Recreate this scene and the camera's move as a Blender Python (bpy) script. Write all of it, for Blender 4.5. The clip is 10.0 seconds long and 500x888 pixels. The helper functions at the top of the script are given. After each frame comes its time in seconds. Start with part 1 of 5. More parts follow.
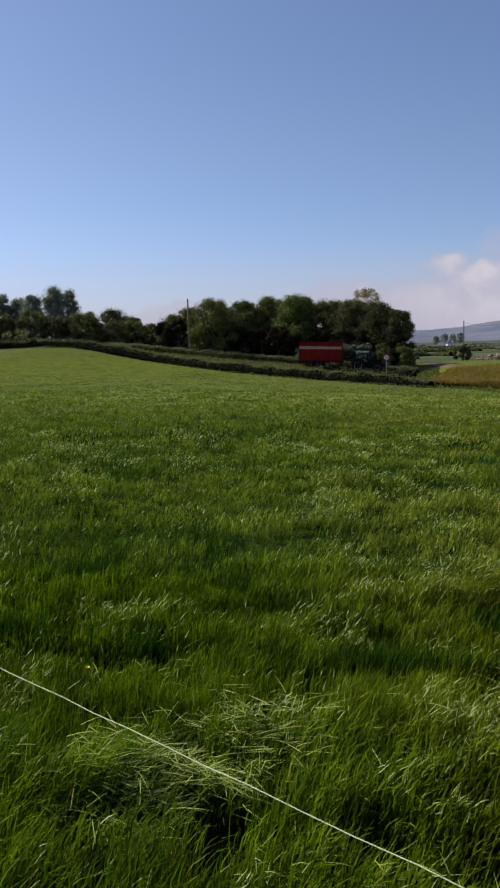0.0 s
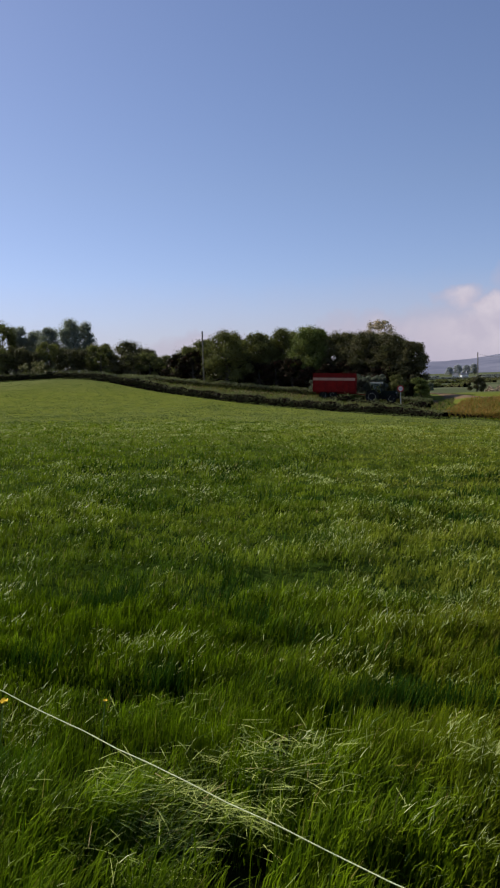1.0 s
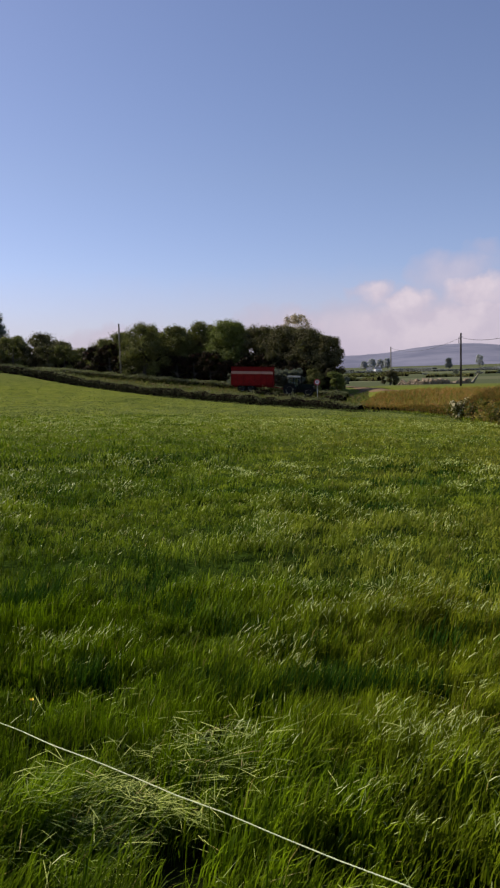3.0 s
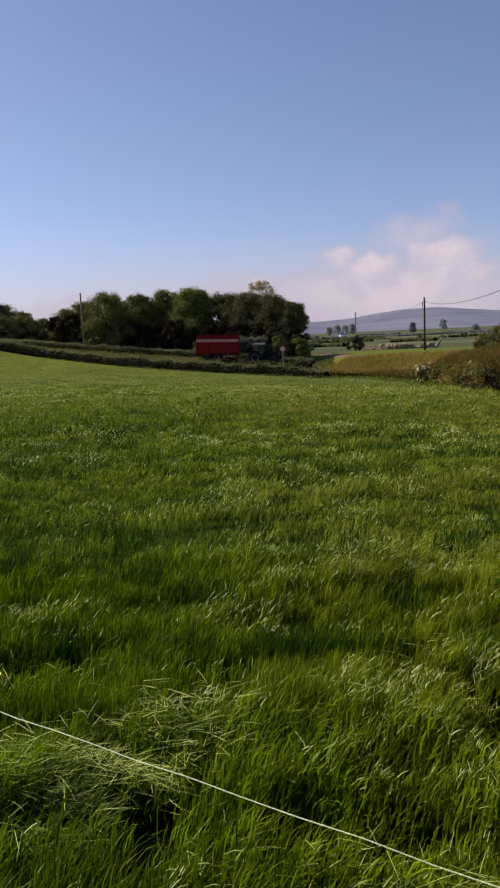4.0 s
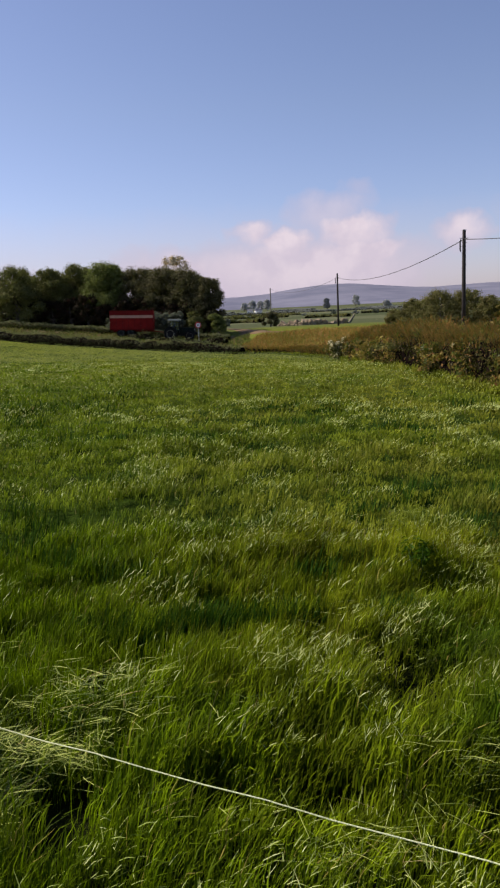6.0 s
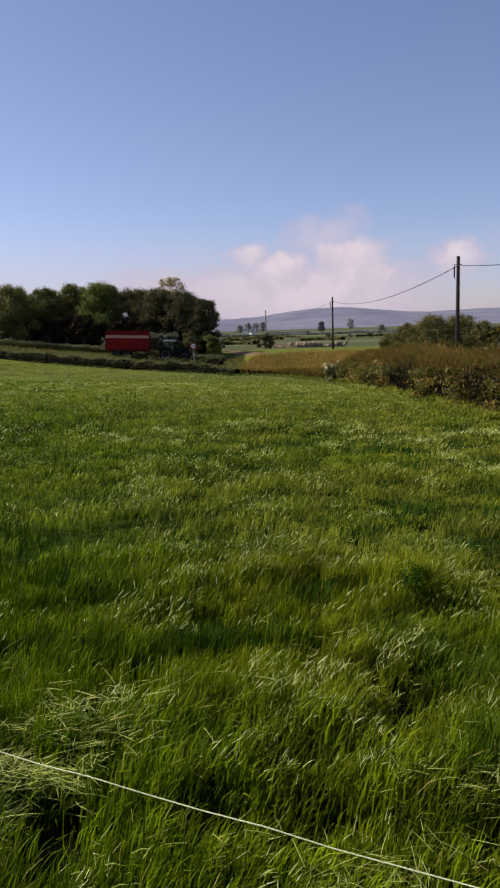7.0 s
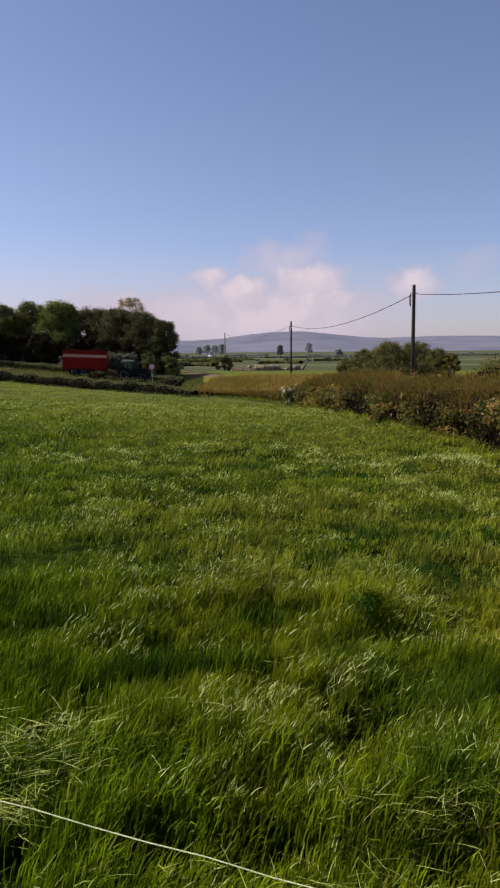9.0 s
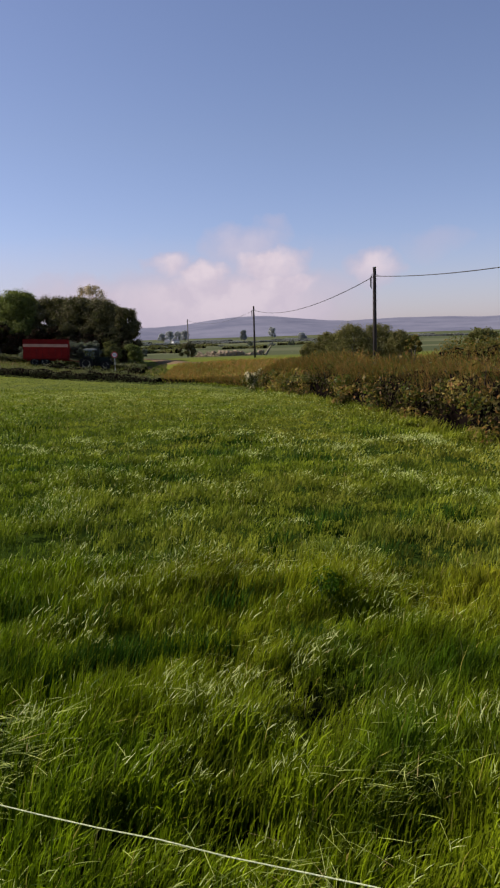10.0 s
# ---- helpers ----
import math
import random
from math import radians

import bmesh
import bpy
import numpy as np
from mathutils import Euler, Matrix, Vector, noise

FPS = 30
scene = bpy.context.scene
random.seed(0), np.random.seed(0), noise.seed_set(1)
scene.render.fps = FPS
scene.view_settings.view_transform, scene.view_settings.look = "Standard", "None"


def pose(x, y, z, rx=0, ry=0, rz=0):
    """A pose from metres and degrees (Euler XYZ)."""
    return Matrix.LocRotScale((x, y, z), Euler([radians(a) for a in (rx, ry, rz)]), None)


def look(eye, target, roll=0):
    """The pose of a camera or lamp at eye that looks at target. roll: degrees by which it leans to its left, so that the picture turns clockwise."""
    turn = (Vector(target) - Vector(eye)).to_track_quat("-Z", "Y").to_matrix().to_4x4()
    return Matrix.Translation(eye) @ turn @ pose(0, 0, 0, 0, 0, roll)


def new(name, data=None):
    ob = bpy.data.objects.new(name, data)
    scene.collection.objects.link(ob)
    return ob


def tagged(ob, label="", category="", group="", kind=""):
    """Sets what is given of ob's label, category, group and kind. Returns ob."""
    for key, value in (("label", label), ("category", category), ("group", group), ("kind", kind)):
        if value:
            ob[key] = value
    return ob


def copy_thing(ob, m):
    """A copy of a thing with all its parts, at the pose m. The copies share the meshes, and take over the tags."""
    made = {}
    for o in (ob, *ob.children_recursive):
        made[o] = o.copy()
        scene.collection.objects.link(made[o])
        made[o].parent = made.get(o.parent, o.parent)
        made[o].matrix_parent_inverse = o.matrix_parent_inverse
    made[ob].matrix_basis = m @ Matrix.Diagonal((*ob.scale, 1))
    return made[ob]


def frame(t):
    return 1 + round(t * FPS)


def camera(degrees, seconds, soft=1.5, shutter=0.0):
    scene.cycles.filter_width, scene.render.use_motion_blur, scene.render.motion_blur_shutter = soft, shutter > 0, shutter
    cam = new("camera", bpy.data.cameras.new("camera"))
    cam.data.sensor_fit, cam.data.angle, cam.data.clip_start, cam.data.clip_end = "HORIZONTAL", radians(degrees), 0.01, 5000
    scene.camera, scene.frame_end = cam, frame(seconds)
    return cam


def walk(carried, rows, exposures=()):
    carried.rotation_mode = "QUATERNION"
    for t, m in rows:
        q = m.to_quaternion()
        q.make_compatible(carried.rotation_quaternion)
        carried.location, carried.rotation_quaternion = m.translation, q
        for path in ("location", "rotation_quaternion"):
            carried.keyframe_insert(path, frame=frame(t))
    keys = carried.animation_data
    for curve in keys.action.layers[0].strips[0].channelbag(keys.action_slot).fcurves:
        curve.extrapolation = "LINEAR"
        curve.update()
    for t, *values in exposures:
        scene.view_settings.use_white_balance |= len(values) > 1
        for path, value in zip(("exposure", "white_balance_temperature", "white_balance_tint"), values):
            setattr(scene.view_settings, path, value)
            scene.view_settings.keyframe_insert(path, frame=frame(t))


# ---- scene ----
EYE = 1.6
cam = camera(37.61, 10.0, soft=2.2)
PATH = [
    (0.0, pose(0.034, -0.003, 1.609, 82.33, 1.78, 0.36)),
    (0.5, pose(0.013, -0.007, 1.609, 84.14, 1.81, 2.87)),
    (1.0, pose(0.010, 0.005, 1.606, 84.79, 1.85, 1.44)),
    (1.5, pose(-0.008, 0.013, 1.599, 84.19, 2.38, -2.40)),
    (2.0, pose(-0.025, 0.007, 1.596, 83.27, 4.27, 0.04)),
    (2.5, pose(-0.037, 0.023, 1.592, 83.41, 2.36, -1.92)),
    (3.0, pose(-0.034, 0.014, 1.595, 84.09, 1.67, -4.93)),
    (3.2, pose(-0.024, 0.017, 1.598, 83.91, 1.86, -6.07)),
    (4.3, pose(-0.009, 0.014, 1.591, 81.09, 2.66, -8.02)),
    (4.5, pose(-0.005, 0.009, 1.589, 81.32, 2.38, -8.50)),
    (5.0, pose(-0.018, -0.004, 1.596, 78.86, 0.80, -9.22)),
    (5.5, pose(0.009, 0.015, 1.585, 77.32, 3.45, -11.60)),
    (5.7, pose(0.018, 0.014, 1.584, 77.90, 3.31, -13.48)),
    (6.8, pose(0.009, 0.007, 1.588, 81.65, 2.26, -14.45)),
    (7.0, pose(-0.002, 0.004, 1.595, 81.02, 1.80, -14.50)),
    (7.5, pose(-0.004, -0.007, 1.592, 81.41, 1.67, -15.96)),
    (8.0, pose(-0.014, -0.030, 1.603, 80.86, 1.70, -17.85)),
    (8.5, pose(0.008, -0.021, 1.607, 81.74, 0.63, -17.31)),
    (9.0, pose(0.009, -0.014, 1.608, 82.67, 0.50, -17.66)),
    (9.5, pose(0.025, -0.027, 1.612, 83.08, 1.42, -18.67)),
    (10.0, pose(0.044, -0.028, 1.605, 81.49, 1.78, -20.49)),
]
walk(cam, PATH, exposures=[(0.0, 0.0, 6480, 8), (0.7, 0.0, 6600, 12), (1.4, 0.0, 6650, 12), (2.0, 0.11, 6750, 15), (3.0, 0.11, 6900, 16), (4.5, 0.08, 6950, 16), (5.0, 0.06, 6950, 16), (5.5, 0.26, 7000, 17), (7.0, 0.18, 7000, 17), (10.0, 0.15, 7000, 17)])

# ---- light ----
SUN_AZ, SUN_EL = -58.0, 43.0


def heading(az, el=0.0):
    a, e = radians(az), radians(el)
    return Vector((math.sin(a) * math.cos(e), math.cos(a) * math.cos(e), math.sin(e)))


def bearing(az):
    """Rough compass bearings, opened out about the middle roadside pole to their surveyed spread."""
    return 20.85 + 1.026 * (az - 20.85)


def nodes_of(owner):
    owner.use_nodes = True
    owner.node_tree.nodes.clear()
    return owner.node_tree.nodes, owner.node_tree.links


class Net:
    """Short names for building node trees."""

    def __init__(self, owner):
        self.n, self.l = nodes_of(owner)

    def put(self, value, socket):
        if isinstance(value, bpy.types.NodeSocket):
            self.l.new(value, socket)
        elif value is not None:
            socket.default_value = value

    def add(self, kind, ins=None):
        node = self.n.new(kind)
        for key, value in (ins or {}).items():
            self.put(value, node.inputs[key])
        return node

    def math(self, op, a, b=None, c=None):
        node = self.n.new("ShaderNodeMath")
        node.operation = op
        for i, v in enumerate((a, b, c)):
            self.put(v, node.inputs[i])
        return node.outputs[0]

    def vec(self, op, a, b=None):
        node = self.n.new("ShaderNodeVectorMath")
        node.operation = op
        for i, v in enumerate((a, b)):
            self.put(v, node.inputs[i])
        return node.outputs["Value"] if op in ("DOT_PRODUCT", "LENGTH") else node.outputs[0]

    def noise(self, where, scale, detail=3.0, rough=0.55):
        return self.add("ShaderNodeTexNoise", {"Vector": where, "Scale": scale, "Detail": detail, "Roughness": rough}).outputs["Fac"]

    def mix(self, fac, a, b, blend="MIX"):
        node = self.n.new("ShaderNodeMix")
        node.data_type, node.blend_type = "RGBA", blend
        self.put(fac, node.inputs["Factor"])
        for socket, v in ((node.inputs[6], a), (node.inputs[7], b)):
            self.put((*v, 1.0) if isinstance(v, tuple) and len(v) == 3 else v, socket)
        return node.outputs[2]

    def span(self, value, lo, hi, to_lo=0.0, to_hi=1.0):
        node = self.add("ShaderNodeMapRange", {0: value, 1: lo, 2: hi, 3: to_lo, 4: to_hi})
        return node.outputs[0]


def build_world():
    world = bpy.data.worlds.new("sky")
    scene.world = world
    w = Net(world)
    sky = w.add("ShaderNodeTexSky")
    sky.sky_type, sky.sun_disc = "NISHITA", False
    sky.sun_elevation, sky.sun_rotation = radians(SUN_EL), radians(SUN_AZ % 360)
    sky.altitude, sky.air_density, sky.dust_density, sky.ozone_density = 50.0, 1.0, 0.6, 4.2
    way = w.add("ShaderNodeTexCoord").outputs["Generated"]
    sep = w.add("ShaderNodeSeparateXYZ", {0: way})
    az = w.math("MULTIPLY", w.math("ARCTAN2", sep.outputs[0], sep.outputs[1]), 57.2958)
    el = w.math("MULTIPLY", w.math("ARCSINE", sep.outputs[2]), 57.2958)
    # fair-weather cumulus low over the hills: (azimuth, elevation, half width, half height, thickness)
    puffs = [(14.7, 5.55, 1.8, 0.62, 0.72), (17.1, 4.7, 2.1, 0.75, 0.8), (22.1, 5.55, 2.7, 0.9, 0.85), (22.9, 3.9, 3.2, 0.7, 0.72), (20.2, 7.0, 2.8, 1.0, 0.52), (22.3, 8.1, 1.3, 0.6, 0.32),
             (29.8, 5.15, 2.1, 0.8, 0.75), (34.3, 6.5, 1.9, 0.7, 0.25), (18.5, 3.1, 9.0, 1.9, 0.62), (8.5, 3.2, 4.5, 1.3, 0.55), (-5.0, 2.5, 3.5, 1.0, 0.45)]
    warp_a = w.noise(way, 30.0, 4.0, 0.5)
    warp_b = w.noise(w.vec("ADD", way, (3.1, 7.7, 1.3)), 30.0, 4.0, 0.5)
    az_w = w.math("ADD", az, w.math("MULTIPLY", w.math("SUBTRACT", warp_a, 0.5), 3.6))
    el_w = w.math("ADD", el, w.math("MULTIPLY", w.math("SUBTRACT", warp_b, 0.5), 1.7))
    total = None
    for a, e, wide, high, thick in puffs:
        dx = w.math("DIVIDE", w.math("SUBTRACT", az_w, a), wide)
        dy = w.math("DIVIDE", w.math("SUBTRACT", el_w, e), high)
        dy = w.math("MAXIMUM", dy, w.math("MULTIPLY", dy, -0.5))
        q = w.math("ADD", w.math("MULTIPLY", dx, dx), w.math("MULTIPLY", dy, dy))
        blob = w.math("MULTIPLY", w.span(q, 0.1, 1.75, 1.0, 0.0), thick)
        total = blob if total is None else w.math("MAXIMUM", total, blob)
    veil = w.math("MULTIPLY", w.span(el_w, 0.0, 7.5, 0.72, 0.0), w.math("MULTIPLY", w.span(az_w, -30.0, 12.0, 0.75, 1.0), w.span(az_w, 23.0, 33.0, 1.0, 0.36)))
    cover = w.math("MINIMUM", w.math("ADD", total, veil), 0.95)
    lit = w.math("MULTIPLY", w.span(total, 0.3, 0.75), w.span(warp_b, 0.62, 0.40, 0.35, 1.0))
    cloud = w.mix(lit, (4.65, 4.38, 5.5), (6.15, 5.72, 6.5))
    hue = w.mix(w.span(el, 0.0, 14.0), (0.95, 0.92, 1.18), (1.06, 0.972, 1.045))
    color = w.mix(cover, w.vec("MULTIPLY", sky.outputs[0], hue), cloud)
    back = w.add("ShaderNodeBackground", {"Color": color, "Strength": 0.104})
    w.l.new(back.outputs[0], w.add("ShaderNodeOutputWorld").inputs[0])


build_world()
sun = new("sun", bpy.data.lights.new("sun", "SUN"))
sun.data.energy, sun.data.angle, sun.data.color = 5.0, radians(0.53), (1.0, 0.94, 0.85)
sun.matrix_world = look(heading(SUN_AZ, SUN_EL) * 100, (0, 0, 0))


# ---- materials ----
def surface(name, color, rough=0.7, metal=0.0, vary=0.25, scale=3.0, fine=40.0, bump=0.15, spec=0.5, island=0.0):
    """A painted, earthen or wooden surface with wear at two scales."""
    m = bpy.data.materials.new(name)
    w = Net(m)
    where = w.add("ShaderNodeTexCoord").outputs["Object"]
    big, small = w.noise(where, scale, 4.0), w.noise(where, fine, 3.0)
    tone = w.math("ADD", w.span(big, 0.3, 0.7, 1 - vary, 1 + vary), w.span(small, 0.3, 0.7, -vary * 0.5, vary * 0.5))
    if island:
        tone = w.math("MULTIPLY", tone, w.span(w.add("ShaderNodeNewGeometry").outputs["Random Per Island"], 0, 1, 1 - island, 1 + island))
    col = w.vec("MULTIPLY", (*color,), w.add("ShaderNodeCombineXYZ", {0: tone, 1: tone, 2: tone}).outputs[0])
    bs = w.add("ShaderNodeBsdfPrincipled", {"Base Color": col, "Roughness": w.span(small, 0.2, 0.8, max(rough - 0.12, 0.05), min(rough + 0.12, 1)), "Metallic": metal, "Specular IOR Level": spec})
    if bump:
        w.l.new(w.add("ShaderNodeBump", {"Height": small, "Strength": bump, "Distance": 0.02}).outputs[0], bs.inputs["Normal"])
    w.l.new(bs.outputs[0], w.add("ShaderNodeOutputMaterial").inputs[0])
    return m


def foliage(name, dark, light, dry=None, dry_part=0.0, rough=0.45, through_part=0.35, patch=0.6, patch_scale=0.35, spec=0.18, tint=None, tussock=None, skew=1.0, tuft=7.0):
    """Leaves or blades: colour varies from piece to piece and in patches; light passes through."""
    m = bpy.data.materials.new(name)
    w = Net(m)
    where = w.add("ShaderNodeTexCoord").outputs["Object"]
    rnd = w.add("ShaderNodeNewGeometry").outputs["Random Per Island"]
    wide = w.noise(where, patch_scale, 3.0)
    fac = w.math("ADD", w.math("MULTIPLY", w.math("POWER", rnd, skew), 1 - patch), w.math("MULTIPLY", w.span(wide, 0.32, 0.68), patch))
    col = w.mix(fac, dark, light)
    if tint:
        dryer = w.span(w.add("ShaderNodeSeparateXYZ", {0: where}).outputs[0], 0.0, 3.2, 0.06, 0.52)
        col = w.mix(w.math("MULTIPLY", w.span(w.noise(w.vec("ADD", where, (40.0, 9.0, 0.0)), 0.35, 4.0), 0.36, 0.62, 0.2, 1.0), dryer), col, tint)
    if tussock:
        col = w.mix(w.span(w.noise(w.vec("MULTIPLY", where, (0.7, 1.0, 1.0)), 1.15, 3.0), 0.50, 0.68, 0.0, 0.75), col, tussock)
        tone = w.span(w.noise(w.vec("MULTIPLY", where, (1.0, 1.0, 0.3)), tuft, 2.0), 0.36, 0.62, 1.5, 0.62)
        col = w.vec("MULTIPLY", col, w.add("ShaderNodeCombineXYZ", {0: tone, 1: tone, 2: tone}).outputs[0])
    if dry:
        other = w.math("FRACT", w.math("MULTIPLY", rnd, 37.0))
        col = w.mix(w.math("LESS_THAN", other, dry_part), col, dry)
    bs = w.add("ShaderNodeBsdfPrincipled", {"Base Color": col, "Roughness": rough, "Specular IOR Level": spec})
    tr = w.add("ShaderNodeBsdfTranslucent", {"Color": w.mix(0.6, col, (0.055, 0.11, 0.0), "ADD")})
    mix = w.add("ShaderNodeMixShader", {0: through_part, 1: bs.outputs[0], 2: tr.outputs[0]})
    w.l.new(mix.outputs[0], w.add("ShaderNodeOutputMaterial").inputs[0])
    return m


def ground_material():
    """Turf near by; beyond the field a patchwork of pasture and meadow."""
    m = bpy.data.materials.new("turf_and_fields")
    w = Net(m)
    where = w.add("ShaderNodeTexCoord").outputs["Object"]
    flat = w.vec("MULTIPLY", where, (1.0, 1.0, 0.0))
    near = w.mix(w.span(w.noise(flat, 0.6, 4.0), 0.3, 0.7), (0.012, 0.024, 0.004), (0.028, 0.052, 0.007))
    near = w.mix(w.span(w.noise(flat, 9.0, 3.0), 0.35, 0.75), near, (0.035, 0.062, 0.010))
    cells = w.add("ShaderNodeTexVoronoi", {"Vector": w.vec("MULTIPLY", flat, (0.7, 1.0, 1.0)), "Scale": 0.013})
    tone = w.add("ShaderNodeSeparateColor", {0: cells.outputs["Color"]}).outputs[0]
    # haze over the far fields is put into these greyed greens
    fields = w.mix(w.span(tone, 0.2, 0.8), (0.066, 0.078, 0.044), (0.118, 0.126, 0.076))
    fields = w.mix(w.math("MULTIPLY", w.span(tone, 0.72, 0.78), 0.6), fields, (0.150, 0.150, 0.085))
    fields = w.mix(w.span(w.noise(flat, 0.05, 4.0), 0.3, 0.7, 0.0, 0.5), fields, (0.066, 0.092, 0.036))
    # near-black soil: shade between the deep grass is put into its colour
    shaded_soil = w.mix(w.span(w.noise(flat, 6.0, 4.0), 0.3, 0.7), (0.007, 0.009, 0.003), (0.016, 0.022, 0.006))
    near = w.mix(w.span(w.vec("LENGTH", flat), 3.0, 5.5), shaded_soil, near)
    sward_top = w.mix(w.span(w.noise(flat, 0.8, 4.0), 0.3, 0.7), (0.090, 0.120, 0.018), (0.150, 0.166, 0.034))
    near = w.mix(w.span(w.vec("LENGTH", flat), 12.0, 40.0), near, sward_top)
    far = w.span(w.vec("LENGTH", flat), 105.0, 150.0)
    col = w.mix(far, near, fields)
    bs = w.add("ShaderNodeBsdfPrincipled", {"Base Color": col, "Roughness": 0.95, "Specular IOR Level": 0.0})
    w.l.new(w.add("ShaderNodeBump", {"Height": w.noise(flat, 14.0, 4.0), "Strength": 0.6, "Distance": 0.08}).outputs[0], bs.inputs["Normal"])
    w.l.new(bs.outputs[0], w.add("ShaderNodeOutputMaterial").inputs[0])
    return m


def distance_material():
    """Hills kilometres away; the air's blue haze is put into colour and glow."""
    m = bpy.data.materials.new("distant_hills")
    w = Net(m)
    where = w.add("ShaderNodeTexCoord").outputs["Object"]
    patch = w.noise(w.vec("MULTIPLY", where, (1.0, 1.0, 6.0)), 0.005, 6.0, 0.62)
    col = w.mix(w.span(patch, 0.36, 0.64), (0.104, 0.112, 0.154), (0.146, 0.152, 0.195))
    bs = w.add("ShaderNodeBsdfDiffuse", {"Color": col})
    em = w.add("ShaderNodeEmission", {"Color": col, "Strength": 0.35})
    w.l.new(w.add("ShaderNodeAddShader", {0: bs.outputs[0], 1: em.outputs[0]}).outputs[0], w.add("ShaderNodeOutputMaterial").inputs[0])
    return m


def glass_material():
    m = bpy.data.materials.new("cab_glass")
    w = Net(m)
    bs = w.add("ShaderNodeBsdfPrincipled", {"Base Color": (0.25, 0.3, 0.28, 1), "Roughness": 0.08, "Transmission Weight": 0.85, "IOR": 1.45})
    w.l.new(bs.outputs[0], w.add("ShaderNodeOutputMaterial").inputs[0])
    return m


GRASS = foliage("meadow_grass", (0.011, 0.034, 0.001), (0.170, 0.264, 0.005), (0.26, 0.23, 0.05), 0.014, rough=0.5, through_part=0.26, patch=0.25, patch_scale=0.6, spec=0.04, tint=(0.255, 0.207, 0.014), tussock=(0.012, 0.048, 0.002), skew=1.4)
GRASS_MASS = foliage("meadow_sward", (0.034, 0.070, 0.003), (0.194, 0.250, 0.016), (0.30, 0.27, 0.08), 0.012, rough=0.5, through_part=0.26, patch=0.58, patch_scale=0.8, spec=0.03, tuft=3.2, tint=(0.23, 0.205, 0.03), tussock=(0.018, 0.056, 0.004))
# paler, greyer green for the grass beyond about forty metres
GRASS_FAR = foliage("far_meadow_grass", (0.046, 0.074, 0.018), (0.196, 0.222, 0.072), rough=0.5, through_part=0.26, patch=0.7, patch_scale=0.13, spec=0.03)
# sun glints on the bent tips are put into this pale colour
TIPS = foliage("bent_glint_tips", (0.16, 0.235, 0.03), (0.60, 0.66, 0.26), rough=0.4, through_part=0.25, patch=0.25, patch_scale=0.4, spec=0.12, skew=1.3)
LAID = foliage("laid_grass", (0.028, 0.070, 0.006), (0.56, 0.64, 0.17), (0.32, 0.27, 0.10), 0.04, rough=0.4, through_part=0.2, patch=0.1, spec=0.07, skew=1.3)
LUSH = foliage("lush_grass", (0.005, 0.024, 0.002), (0.042, 0.108, 0.008), patch=0.1, rough=0.5, through_part=0.15, spec=0.04, skew=1.6)
DOCK = foliage("dock_leaves", (0.010, 0.034, 0.002), (0.050, 0.110, 0.006), patch=0.2, through_part=0.2, spec=0.03)
VERGE = foliage("rough_verge_grass", (0.030, 0.040, 0.011), (0.100, 0.108, 0.030), (0.13, 0.09, 0.04), 0.28, rough=0.6, patch=0.6, patch_scale=0.15, spec=0.05)
# pale leaves for hedge tops: their sunlit rim is put into the colour
BANK_LEAF = foliage("sunlit_herbage", (0.08, 0.09, 0.04), (0.24, 0.24, 0.12), patch_scale=0.4, spec=0.15)
DRY_GRASS = foliage("rusty_bank_grass", (0.165, 0.084, 0.022), (0.365, 0.195, 0.060), (0.13, 0.13, 0.030), 0.33, rough=0.6, patch_scale=0.2, spec=0.05)
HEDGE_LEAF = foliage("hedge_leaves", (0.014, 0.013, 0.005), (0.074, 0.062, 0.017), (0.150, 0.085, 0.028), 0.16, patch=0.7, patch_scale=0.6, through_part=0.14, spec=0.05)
# sun highlights on bramble leaves are put into this gold colour
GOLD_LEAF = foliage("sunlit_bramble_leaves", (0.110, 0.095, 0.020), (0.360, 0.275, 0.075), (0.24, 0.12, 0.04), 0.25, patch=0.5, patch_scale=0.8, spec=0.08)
# near-black leaves: the shade on the hedge faces is put into the colour
FRONT_LEAF = foliage("shaded_hedge_leaves", (0.008, 0.012, 0.005), (0.030, 0.036, 0.012), (0.030, 0.020, 0.010), 0.2, patch=0.6, patch_scale=0.6, through_part=0.05, spec=0.03)
RUST_LEAF = foliage("bramble_leaves", (0.085, 0.066, 0.014), (0.260, 0.175, 0.042), (0.070, 0.090, 0.020), 0.35, patch_scale=0.7, spec=0.1)
DARK_LEAF = foliage("dark_tree_leaves", (0.044, 0.038, 0.020), (0.158, 0.140, 0.064), patch=0.8, patch_scale=0.35, through_part=0.2, spec=0.06)
MID_LEAF = foliage("tree_leaves", (0.052, 0.052, 0.019), (0.215, 0.212, 0.068), patch=0.8, patch_scale=0.35, through_part=0.24, spec=0.06)
LIGHT_LEAF = foliage("fresh_tree_leaves", (0.055, 0.072, 0.018), (0.225, 0.250, 0.075), patch=0.8, patch_scale=0.35, through_part=0.28, spec=0.06)
PALE_LEAF = foliage("pale_ash_leaves", (0.36, 0.30, 0.19), (0.60, 0.51, 0.34), patch_scale=0.3, through_part=0.12, spec=0.05)
SILVER_LEAF = foliage("silvery_poplar_leaves", (0.130, 0.145, 0.115), (0.30, 0.32, 0.25), patch=0.75, patch_scale=0.3)
# the air's haze over far trees is put into these pale leaves
HAZE_LEAF = foliage("far_haze_leaves", (0.34, 0.35, 0.36), (0.48, 0.49, 0.49), patch=0.8, patch_scale=0.05, spec=0.0)
GREY_LEAF = foliage("grey_willow_leaves", (0.088, 0.098, 0.075), (0.19, 0.205, 0.155), patch=0.75, patch_scale=0.3)
